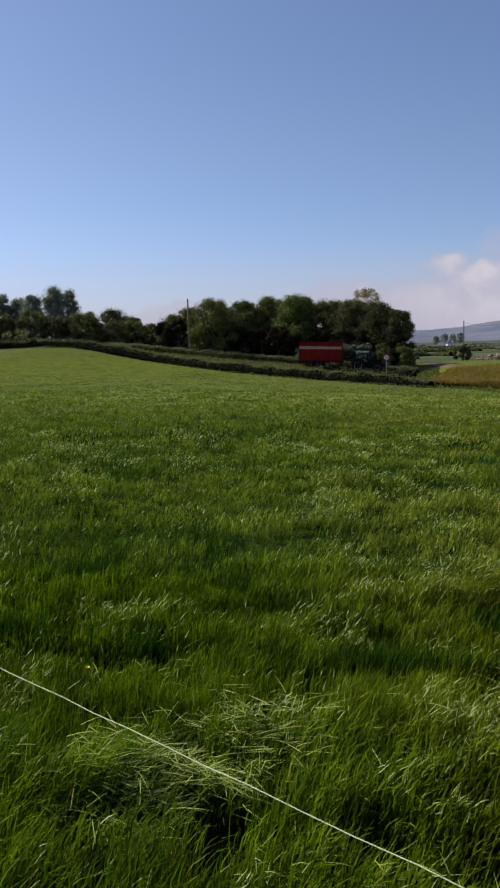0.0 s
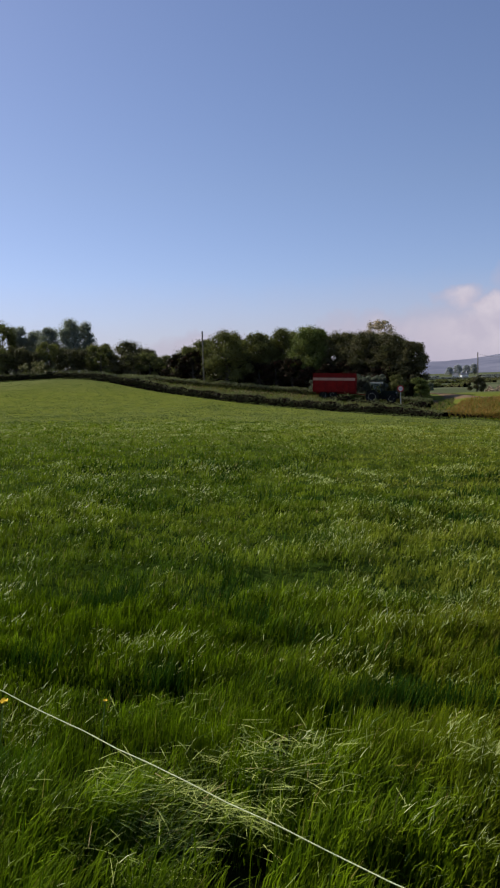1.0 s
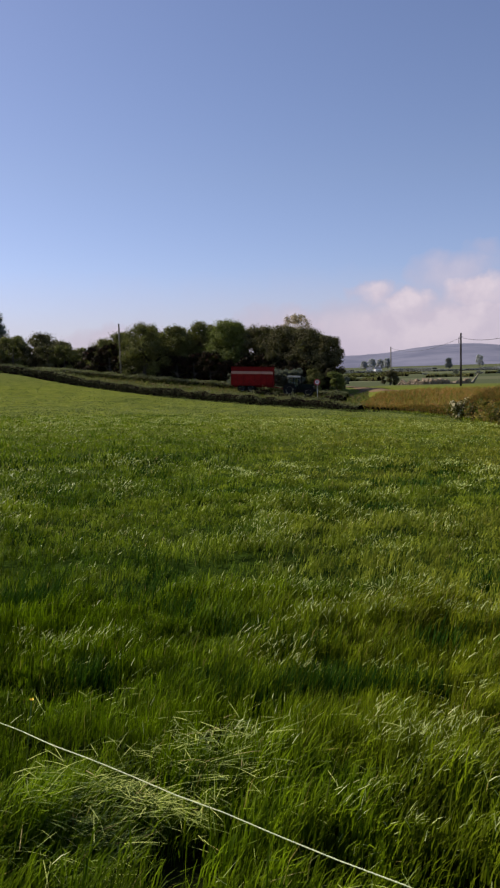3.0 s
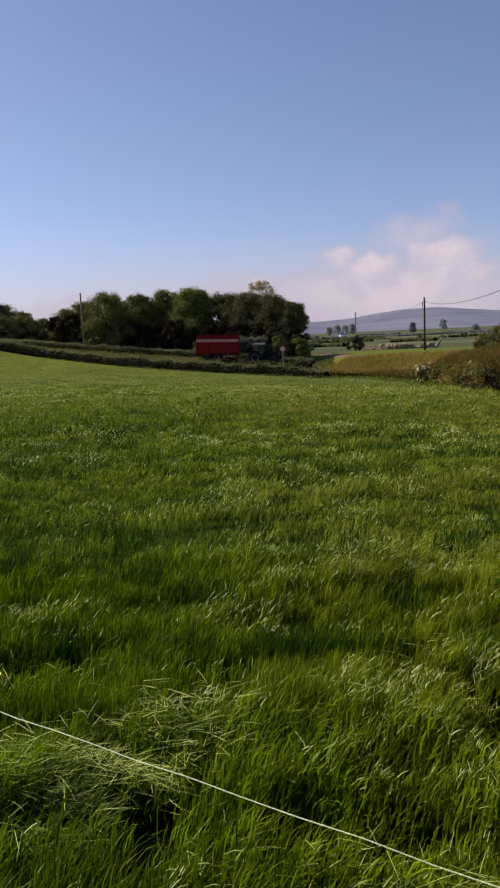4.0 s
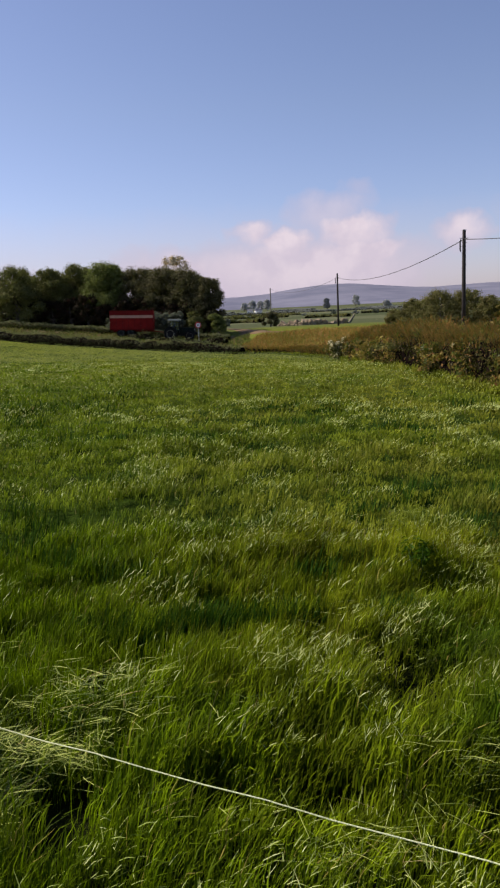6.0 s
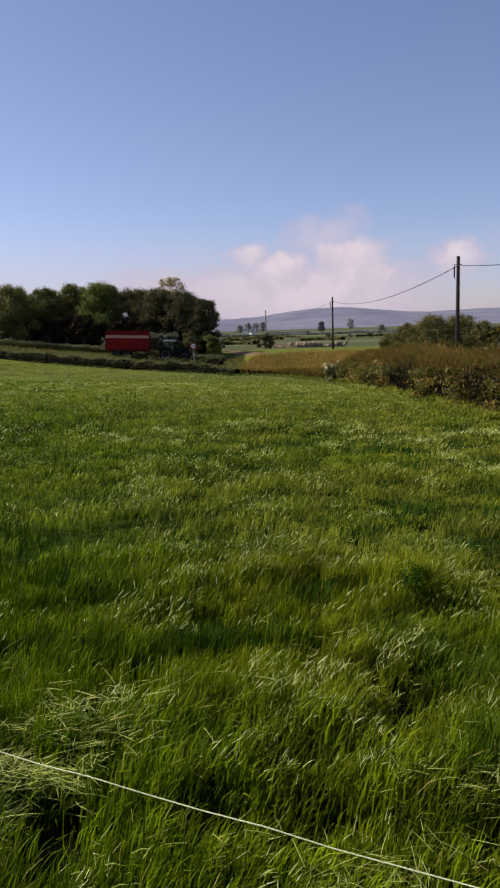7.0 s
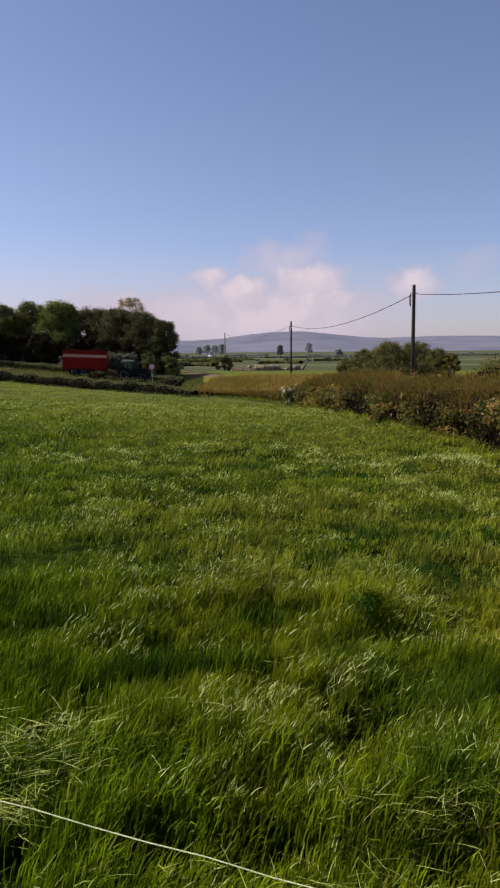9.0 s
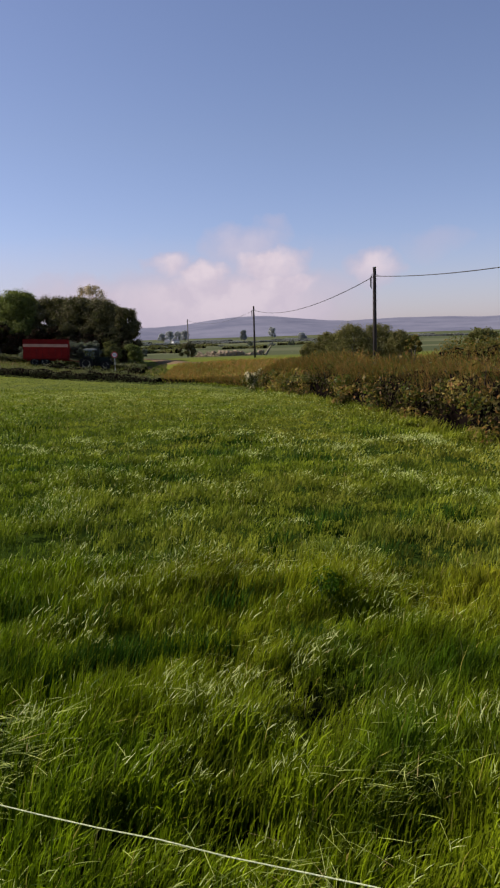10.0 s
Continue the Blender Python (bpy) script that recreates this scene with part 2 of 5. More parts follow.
# grey haze of the distance is put into these hedgerow leaves
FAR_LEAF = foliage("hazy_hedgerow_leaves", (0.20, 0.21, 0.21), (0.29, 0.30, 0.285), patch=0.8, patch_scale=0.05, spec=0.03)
OLIVE_LEAF = foliage("olive_willow_leaves", (0.085, 0.080, 0.030), (0.215, 0.190, 0.078), patch=0.6, patch_scale=0.5, spec=0.06)
# near-black brown: the deep shade under the copse is put into the colour
SHADE_LEAF = foliage("shade_dark_undergrowth", (0.012, 0.009, 0.006), (0.042, 0.030, 0.016), (0.055, 0.018, 0.012), 0.15, patch=0.6, patch_scale=0.4, through_part=0.05, spec=0.03)
BLOSSOM = foliage("white_blossom", (0.42, 0.37, 0.19), (0.68, 0.61, 0.38), rough=0.7, through_part=0.2)
# near-black twigs: the shade deep inside the hedges is put into the colour
HEART = surface("shaded_hedge_heart", (0.007, 0.005, 0.004), 0.95, vary=0.4, scale=2.0, bump=0.5, spec=0.0)
BARK = surface("bark", (0.10, 0.085, 0.065), 0.9, vary=0.35, scale=2.0, fine=25.0, bump=0.5, spec=0.2)
POLE_WOOD = surface("creosoted_pole", (0.030, 0.024, 0.022), 0.8, vary=0.3, scale=1.2, fine=20.0, bump=0.3, spec=0.3)
GREY_POLE = surface("weathered_pole", (0.21, 0.19, 0.16), 0.85, vary=0.3, scale=1.2, fine=20.0, bump=0.3, spec=0.2)
STEEL = surface("galvanised_steel", (0.45, 0.46, 0.47), 0.45, 0.9, vary=0.15)
CABLE = surface("black_cable", (0.03, 0.03, 0.033), 0.6, vary=0.1, bump=0)
TWINE = surface("white_polywire", (0.62, 0.68, 0.38), 0.85, vary=0.12, scale=8.0, fine=400.0, bump=0.4, spec=0.05)
RED = surface("red_trailer_paint", (0.225, 0.009, 0.006), 0.6, vary=0.22, scale=1.0, fine=12.0, bump=0.05, spec=0.12)
RED_DARK = surface("red_frame_paint", (0.17, 0.007, 0.006), 0.6, vary=0.2, scale=1.0, fine=12.0, bump=0.05, spec=0.12)
BAND = surface("pale_trailer_band", (0.50, 0.26, 0.17), 0.6, vary=0.15, scale=1.2, fine=14.0, bump=0.05)
GREEN = surface("dark_green_tractor_paint", (0.006, 0.011, 0.007), 0.7, vary=0.2, scale=1.5, fine=18.0, bump=0.03, spec=0.15)
BLACK = surface("black_chassis", (0.012, 0.012, 0.013), 0.7, vary=0.25, spec=0.12)
RUBBER = surface("tyre_rubber", (0.016, 0.015, 0.014), 0.9, vary=0.3, scale=2.0, fine=25.0, spec=0.1)
RIM = surface("pale_wheel_rim", (0.55, 0.53, 0.42), 0.5, vary=0.2)
ROOF = surface("pale_cab_roof", (0.36, 0.37, 0.32), 0.5, vary=0.12)
WHITE = surface("white_paint", (0.78, 0.78, 0.76), 0.5, vary=0.06, bump=0.03)
SIGN_RED = surface("sign_red", (0.55, 0.02, 0.025), 0.45, vary=0.06, bump=0.0)
SIGN_BLACK = surface("sign_black", (0.02, 0.02, 0.02), 0.5, vary=0.05, bump=0.0)
TARMAC = surface("worn_tarmac", (0.150, 0.105, 0.060), 0.95, vary=0.2, scale=0.4, fine=18.0, bump=0.3, spec=0.03)
TRACK = surface("gravel_track", (0.18, 0.16, 0.095), 0.95, vary=0.2, scale=0.3, fine=6.0, bump=0.3, spec=0.1)
STONE = surface("pale_limestone", (0.24, 0.19, 0.125), 0.9, vary=0.3, scale=1.6, fine=18.0, bump=0.5, spec=0.2)
SLATE = surface("slate_roof", (0.11, 0.115, 0.13), 0.7, vary=0.2, scale=0.5, fine=5.0)
PETAL = surface("buttercup_petal", (0.80, 0.56, 0.02), 0.35, vary=0.1, scale=30.0, fine=200.0, bump=0.0)
CUP_STEM = surface("flower_stem", (0.07, 0.13, 0.02), 0.6, vary=0.2, bump=0.0)
GLASS = glass_material()


# ---- mesh helpers ----
def tri_mesh(name, verts, tris, smooth=False):
    """A mesh out of arrays of points and triangles."""
    verts, tris = np.asarray(verts, np.float32), np.asarray(tris, np.int32)
    me = bpy.data.meshes.new(name)
    me.vertices.add(len(verts))
    me.vertices.foreach_set("co", verts.ravel())
    me.loops.add(tris.size)
    me.loops.foreach_set("vertex_index", tris.ravel())
    me.polygons.add(len(tris))
    me.polygons.foreach_set("loop_start", np.arange(0, tris.size, 3, dtype=np.int32))
    me.polygons.foreach_set("use_smooth", np.full(len(tris), smooth))
    me.update(calc_edges=True)
    return me


def mesh_part(name, me, material, parent=None, label=""):
    me.materials.append(material)
    ob = new(name, me)
    ob.parent = parent
    if label:
        ob["label"] = label
    return ob


def part(name, bm, material, parent=None, label="", smooth=False):
    me = bpy.data.meshes.new(name)
    bm.to_mesh(me)
    bm.free()
    for p in me.polygons:
        p.use_smooth = smooth
    return mesh_part(name, me, material, parent, label)


def thing(name, m, label, category, group="", kind=""):
    ob = new(name)
    ob.empty_display_size = 0.3
    ob.matrix_world = m
    return tagged(ob, label, category, group, kind)


def box(bm, cx, cy, cz, sx, sy, sz, bevel=0.02, taper=1.0):
    """A bevelled block; taper narrows its top along x."""
    made = bmesh.ops.create_cube(bm, size=1.0)["verts"]
    for v in made:
        k = taper if v.co.z > 0 else 1.0
        v.co = Vector((cx + v.co.x * sx * k, cy + v.co.y * sy, cz + v.co.z * sz))
    if bevel:
        edges = list({e for v in made for e in v.link_edges})
        bmesh.ops.bevel(bm, geom=edges, offset=bevel, segments=2, affect="EDGES")


def lathe(bm, profile, n=20, axis="Z", at=(0, 0, 0)):
    """Turns (radius, height) pairs about an axis."""
    rings = []
    for r, h in profile:
        ring = []
        for i in range(n):
            a = 2 * math.pi * i / n
            p = (r * math.cos(a), r * math.sin(a), h)
            p = {"Z": p, "Y": (p[0], p[2], p[1]), "X": (p[2], p[0], p[1])}[axis]
            ring.append(bm.verts.new(Vector(p) + Vector(at)))
        rings.append(ring)
    for a, b in zip(rings, rings[1:]):
        for i in range(n):
            bm.faces.new((a[i], a[(i + 1) % n], b[(i + 1) % n], b[i]))
    bm.faces.new(rings[0][::-1])
    bm.faces.new(rings[-1])
    bmesh.ops.recalc_face_normals(bm, faces=bm.faces)


def tube(bm, points, radii, n=8):
    """A round bar along points, with a radius at each."""
    rings = []
    for i, p in enumerate(points):
        p = Vector(p)
        d = (Vector(points[min(i + 1, len(points) - 1)]) - Vector(points[max(i - 1, 0)])).normalized()
        side = d.cross(Vector((0, 0, 1)) if abs(d.z) < 0.9 else Vector((1, 0, 0))).normalized()
        up = side.cross(d)
        r = radii[i] if hasattr(radii, "__len__") else radii
        rings.append([bm.verts.new(p + (side * math.cos(2 * math.pi * k / n) + up * math.sin(2 * math.pi * k / n)) * r) for k in range(n)])
    for a, b in zip(rings, rings[1:]):
        for k in range(n):
            bm.faces.new((a[k], a[(k + 1) % n], b[(k + 1) % n], b[k]))
    bm.faces.new(rings[0][::-1])
    bm.faces.new(rings[-1])


# ---- the lie of the land ----
def step(v, lo, hi):
    k = np.clip((v - lo) / (hi - lo), 0, 1)
    return k * k * (3 - 2 * k)


# the side hedge, as bearing and distance; the ground beyond it lies higher than the hollow before it
HEDGE_AZ = (13.7, 16.3, 17.9, 20.2, 22.3, 24.1, 26.1, 28.2, 32.3, 36.9, 44.6, 59.0)
HEDGE_R = (74, 74, 70, 60, 48, 39, 31, 26, 19.8, 15.8, 12.3, 10)


def land(x, y):
    """Height of the ground: a field that falls to the right and rises to the left, then a plain."""
    x, y = np.asarray(x, float), np.asarray(y, float)
    r = np.hypot(x, y)
    k = np.minimum(1.0, 122.0 / np.maximum(r, 1e-6))
    u, v = x * k / 100, np.maximum(y * k / 100, -0.3)
    u = np.clip(u, -0.75, 0.6)
    field = (-4.805 * u - 0.74 * v - 5.706 * u * u + 3.774 * u * v - 8.667 * v * v + 0.182 * u ** 3
             - 2.887 * u * u * v - 4.386 * u * v * v + 7.951 * v ** 3)
    field = field + 0.85 * step(-x, 12.0, 36.0) * step(r, 60.0, 120.0)
    az = np.degrees(np.arctan2(x, y))
    edge = np.interp(az, HEDGE_AZ, HEDGE_R)
    beyond = step(r - edge, 0.8, 24.0) * step(az, 12.0, 15.0) * (1 - step(az, 60.0, 80.0))
    field = field + (-1.9 - field) * beyond
    plain = -2.6 - 7.0 * (1 - np.exp(-np.maximum(r - 130, 0) / 650.0))
    plain = plain + 5.4 * step(-x, 4.0, 36.0) * (1 - step(r, 190.0, 420.0))
    return field + (plain - field) * step(r, 108.0, 165.0)


def ground_at(x, y):
    return float(land(x, y))


def spot(az, d, lift=0.0):
    p = heading(bearing(az)) * d
    return Vector((p.x, p.y, ground_at(p.x, p.y) + lift))


def build_ground():
    radii = np.concatenate([[0.0], np.linspace(0.6, 12, 20), np.geomspace(13, 260, 70), np.geomspace(280, 4600, 34)])
    n = 288
    a = np.linspace(0, 2 * np.pi, n, endpoint=False)
    rr, aa = np.meshgrid(radii, a, indexing="ij")
    x, y = rr * np.sin(aa), rr * np.cos(aa)
    verts = np.stack([x, y, land(x, y)], -1).reshape(-1, 3)
    i, j = np.meshgrid(np.arange(len(radii) - 1), np.arange(n), indexing="ij")
    p, q, s, t = i * n + j, i * n + (j + 1) % n, (i + 1) * n + (j + 1) % n, (i + 1) * n + j
    tris = np.concatenate([np.stack([p, q, s], -1).reshape(-1, 3), np.stack([p, s, t], -1).reshape(-1, 3)])[:, ::-1]
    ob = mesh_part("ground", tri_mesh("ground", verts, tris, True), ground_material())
    tagged(ob, "gently sloping pasture ground running out to a green plain", "ground", kind="structure")


def build_hills():
    """Two long ridges on the skyline."""
    az = np.radians(np.linspace(-70, 110, 260))
    deg = np.degrees(az)
    bumps = np.array([noise.noise(Vector((d * 0.35, 1.7, 0.0))) * 0.10 + noise.noise(Vector((d * 1.3, 4.2, 0.0))) * 0.045 for d in deg])
    crest = 0.66 + 0.72 * np.exp(-((deg - 20.6) / 5.0) ** 2) + 0.26 * np.exp(-((deg - 32.2) / 3.6) ** 2) + 0.30 * np.exp(-((deg - 44) / 7) ** 2) + bumps * 0.8
    rows = []
    for dist, k in ((2900, 0.0), (3300, 0.45), (3800, 0.9), (4000, 1.0), (4400, 0.3)):
        h = EYE + dist * np.tan(np.radians(crest)) * k - (1 - k) * 16
        rows.append(np.stack([dist * np.sin(az), dist * np.cos(az), h], -1))
    n = len(az)
    verts = np.concatenate(rows)
    i, j = np.meshgrid(np.arange(len(rows) - 1), np.arange(n - 1), indexing="ij")
    p, q, s, t = i * n + j, i * n + j + 1, (i + 1) * n + j + 1, (i + 1) * n + j
    tris = np.concatenate([np.stack([p, q, s], -1).reshape(-1, 3), np.stack([p, s, t], -1).reshape(-1, 3)])
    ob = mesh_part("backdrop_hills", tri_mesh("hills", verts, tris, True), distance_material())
    tagged(ob, "long low blue-grey hills on the far horizon", "hills", kind="structure")


def strip(name, pts, width, material, label, category, lift=0.05):
    """A road or track laid on the land along a line of points."""
    line = smooth_line(pts, 1.5)
    side = np.gradient(line, axis=0)
    side = np.stack([side[:, 1], -side[:, 0]], -1) / np.linalg.norm(side, axis=1)[:, None]
    cols = []
    for k in (-0.5, -0.25, 0, 0.25, 0.5):
        p = line + side * width * k
        z = land(p[:, 0], p[:, 1]) + lift - abs(k) * 0.06
        cols.append(np.column_stack([p, z]))
    for k, e in ((0.5, 1), (-0.5, 0)):
        p = line + side * width * k * 1.02
        low = np.column_stack([p, land(p[:, 0], p[:, 1]) - 0.2])
        cols = cols + [low] if e else [low] + cols
    n = len(line)
    verts = np.concatenate(cols)
    i, j = np.meshgrid(np.arange(len(cols) - 1), np.arange(n - 1), indexing="ij")
    p, q, s, t = i * n + j, i * n + j + 1, (i + 1) * n + j + 1, (i + 1) * n + j
    tris = np.concatenate([np.stack([p, q, s], -1).reshape(-1, 3), np.stack([p, s, t], -1).reshape(-1, 3)])
    tagged(mesh_part(name, tri_mesh(name, verts, tris, True), material), label, category, kind="structure")


def smooth_line(pts, gap):
    """Evenly spaced points along a curve through pts."""
    pts = np.array(pts, float)
    full = np.vstack([2 * pts[0] - pts[1], pts, 2 * pts[-1] - pts[-2]])
    out = []
    for i in range(1, len(full) - 2):
        a, b, c, d = full[i - 1:i + 3]
        for t in np.linspace(0, 1, 24, endpoint=False):
            out.append(0.5 * (2 * b + (c - a) * t + (2 * a - 5 * b + 4 * c - d) * t * t + (3 * b - a - 3 * c + d) * t ** 3))
    out = np.array(out + [pts[-1]])
    run = np.concatenate([[0], np.cumsum(np.linalg.norm(np.diff(out, axis=0), axis=1))])
    at = np.linspace(0, run[-1], max(int(run[-1] / gap), 2))
    return np.column_stack([np.interp(at, run, out[:, k]) for k in range(2)])


build_ground()
build_hills()


# the field's two hedge lines, the lane behind the first, and the bank beyond the lane
def polar(rows):
    return [tuple((heading(bearing(a)) * d).xy) for a, d in rows]


FRONT_LINE = polar([(-27, 139), (-19, 135), (-14.5, 129), (-11, 119), (-6, 105), (-0.6, 91.5), (5.8, 80.5), (9.5, 76), (13.6, 71.5)])
RIGHT_LINE = [tuple((heading(a) * d).xy) for a, d in zip(HEDGE_AZ, HEDGE_R)]
LANE_LINE = polar([(-24, 150), (-12, 131), (-5, 116), (2, 107), (6, 103), (9, 99.7), (11.5, 100.5), (13, 106), (14, 114)])
ROAD_LINE = polar([(8, 190), (11, 160), (12.6, 140), (13.5, 124), (14.1, 114), (15.4, 100), (17, 97), (20, 98), (26, 99), (34, 96), (44, 92)])
BANK_LINE = polar([(-24, 156), (-12, 136), (-8.5, 124), (-4.4, 117), (-1.4, 112), (2.4, 108.5), (5.8, 106), (10, 103.5), (12.6, 102)])
strip("lane", LANE_LINE, 3.4, TARMAC, "narrow worn tarmac lane between low hedges", "lane")
strip("road", ROAD_LINE, 2.1, TARMAC, "grey country road bending away past the trees", "road", 0.08)
strip("track", polar([(21.5, 146), (21.65, 170), (21.8, 220), (21.95, 300), (22.05, 420)]), 0.36, TRACK, "pale gravel track across a far field", "track", 0.3)


# ---- leaves, hedges and trees ----
rng = np.random.default_rng(7)


def unit(v):
    return v / np.maximum(np.linalg.norm(v, axis=-1, keepdims=True), 1e-9)


def leaf_mesh(name, at, normal, size, slim=0.6):
    """Folded, pointed leaf shapes at points, each facing roughly along its normal."""
    n = len(at)
    along = unit(np.cross(normal, rng.normal(size=(n, 3))))
    side = np.cross(normal, along)
    size = np.asarray(size)[:, None] * np.ones((n, 1))
    fold = normal * size * 0.16
    verts = np.stack([at - along * size * 0.5, at + side * size * 0.5 * slim + fold, at + along * size * 0.5, at - side * size * 0.5 * slim + fold], 1).reshape(-1, 3)
    base = np.arange(n)[:, None] * 4
    tris = np.concatenate([base + [0, 1, 2], base + [0, 2, 3]])
    return tri_mesh(name, verts, tris)


def in_sphere(n):
    return unit(rng.normal(size=(n, 3)))


def crown_points(blobs, per, shell=0.35):
    """Points and outward normals through a crown made of overlapping round boughs."""
    pts, nor = [], []
    for c, r in blobs:
        d = in_sphere(per)
        k = 1 - shell * rng.random((per, 1)) ** 1.4 + np.abs(rng.normal(scale=0.13, size=(per, 1)))
        p = c + d * k * r
        keep = np.ones(per, bool)
        for c2, r2 in blobs:
            if c2 is not c:
                keep &= (((p - c2) / (r2 * 0.5)) ** 2).sum(1) > 1
        pts.append(p[keep])
        nor.append(unit(d + rng.normal(scale=0.24, size=d.shape) + [0, 0, 0.25])[keep])
    return np.concatenate(pts), np.concatenate(nor)


def trunk_and_limbs(root, height, radius, blobs, bark, fork=0.35):
    """A tapered trunk with limbs that reach into the boughs."""
    lean = rng.normal(scale=0.05, size=2) * height
    bm = bmesh.new()
    pts = [Vector((lean[0] * t * t, lean[1] * t * t, -0.15 + height * 0.7 * t)) for t in (0, 0.12, 0.35, 0.6, 1)]
    tube(bm, pts, [radius * 1.5, radius * 1.05, radius * 0.85, radius * 0.6, radius * 0.25], 9)
    part("trunk", bm, bark, root, smooth=True)
    for c, r in blobs[:7]:
        start = Vector((lean[0] * fork ** 2, lean[1] * fork ** 2, height * fork * (0.55 + 0.35 * rng.random())))
        end = Vector(c)
        mid = start.lerp(end, 0.5) + Vector((0, 0, -0.06 * height)) + Vector(rng.normal(scale=0.03 * height, size=3))
        bm = bmesh.new()
        tube(bm, [start, start.lerp(mid, 0.6), mid, end], [radius * 0.5, radius * 0.38, radius * 0.28, radius * 0.08], 6)
        part("limb", bm, bark, root, smooth=True)


def tree(az, d, top_el, half_deg, leaf, label, category="tree", group="", boughs=52, per=205, size=0.26, low=0.02, gaps=0.65, name="tree", bark=None, squash=1.0, fill=24, foot=0.2, lobe=0.74):
    """A broadleaf tree whose crown's top stands at an elevation seen from the gate."""
    base = spot(az, d)
    top = EYE + d * math.tan(radians(top_el))
    h = max(top - base.z, 1.2)
    w = d * math.tan(radians(half_deg)) * 1.22
    root = thing(name, Matrix.Translation(base), label, category, group)
    blobs = []
    for i in range(boughs):
        t = low + (1 - low) * ((i + 0.5) / boughs) ** 0.8
        spread = w * 0.76 * math.sin(math.pi * (foot + (0.91 - foot) * t)) ** 0.75 * squash
        a = i * 2.4 + rng.random() * 1.1
        r = lobe * (0.22 + 0.22 * rng.random() ** 1.5) * max(min(w, h * 0.6), 0.33 * h)
        reach = rng.random() ** 0.35
        c = np.array([math.cos(a) * spread * reach, math.sin(a) * spread * reach, r * 0.6 + (h - 1.5 * r) * t])
        c[2] += rng.normal() * 0.03 * h * (t < 0.9)
        blobs.append((c, np.array([r * (0.95 + 0.4 * rng.random()), r * (0.95 + 0.4 * rng.random()), r * (0.75 + 0.3 * rng.random())])))
    trunk_and_limbs(root, h, 0.05 * w + 0.06, blobs, bark or BARK)
    p, nrm = crown_points(blobs, per, gaps)
    s = size * (0.55 + 0.8 * rng.random(len(p)))
    if fill:
        p2 = np.concatenate([c + in_sphere(fill) * r * 0.6 * rng.random((fill, 1)) ** 0.4 for c, r in blobs])
        p, nrm = np.concatenate([p, p2]), np.concatenate([nrm, in_sphere(len(p2))])
        s = np.concatenate([s, size * (1.6 + 1.2 * rng.random(len(p2)))])
    spray = max(per // 8, 6)
    v = in_sphere(spray * len(blobs)).reshape(len(blobs), spray, 3)
    reach = 1.0 + 0.42 * rng.random((len(blobs), spray, 1)) ** 2
    p3 = np.concatenate([c + d * r * k for (c, r), d, k in zip(blobs, v, reach)])
    p3 = p3[p3[:, 2] > 0.1]
    p, nrm = np.concatenate([p, p3]), np.concatenate([nrm, in_sphere(len(p3))])
    s = np.concatenate([s, size * (0.35 + 0.5 * rng.random(len(p3)))])
    mesh_part("crown", leaf_mesh("crown", p, nrm, s), leaf, root)
    return root


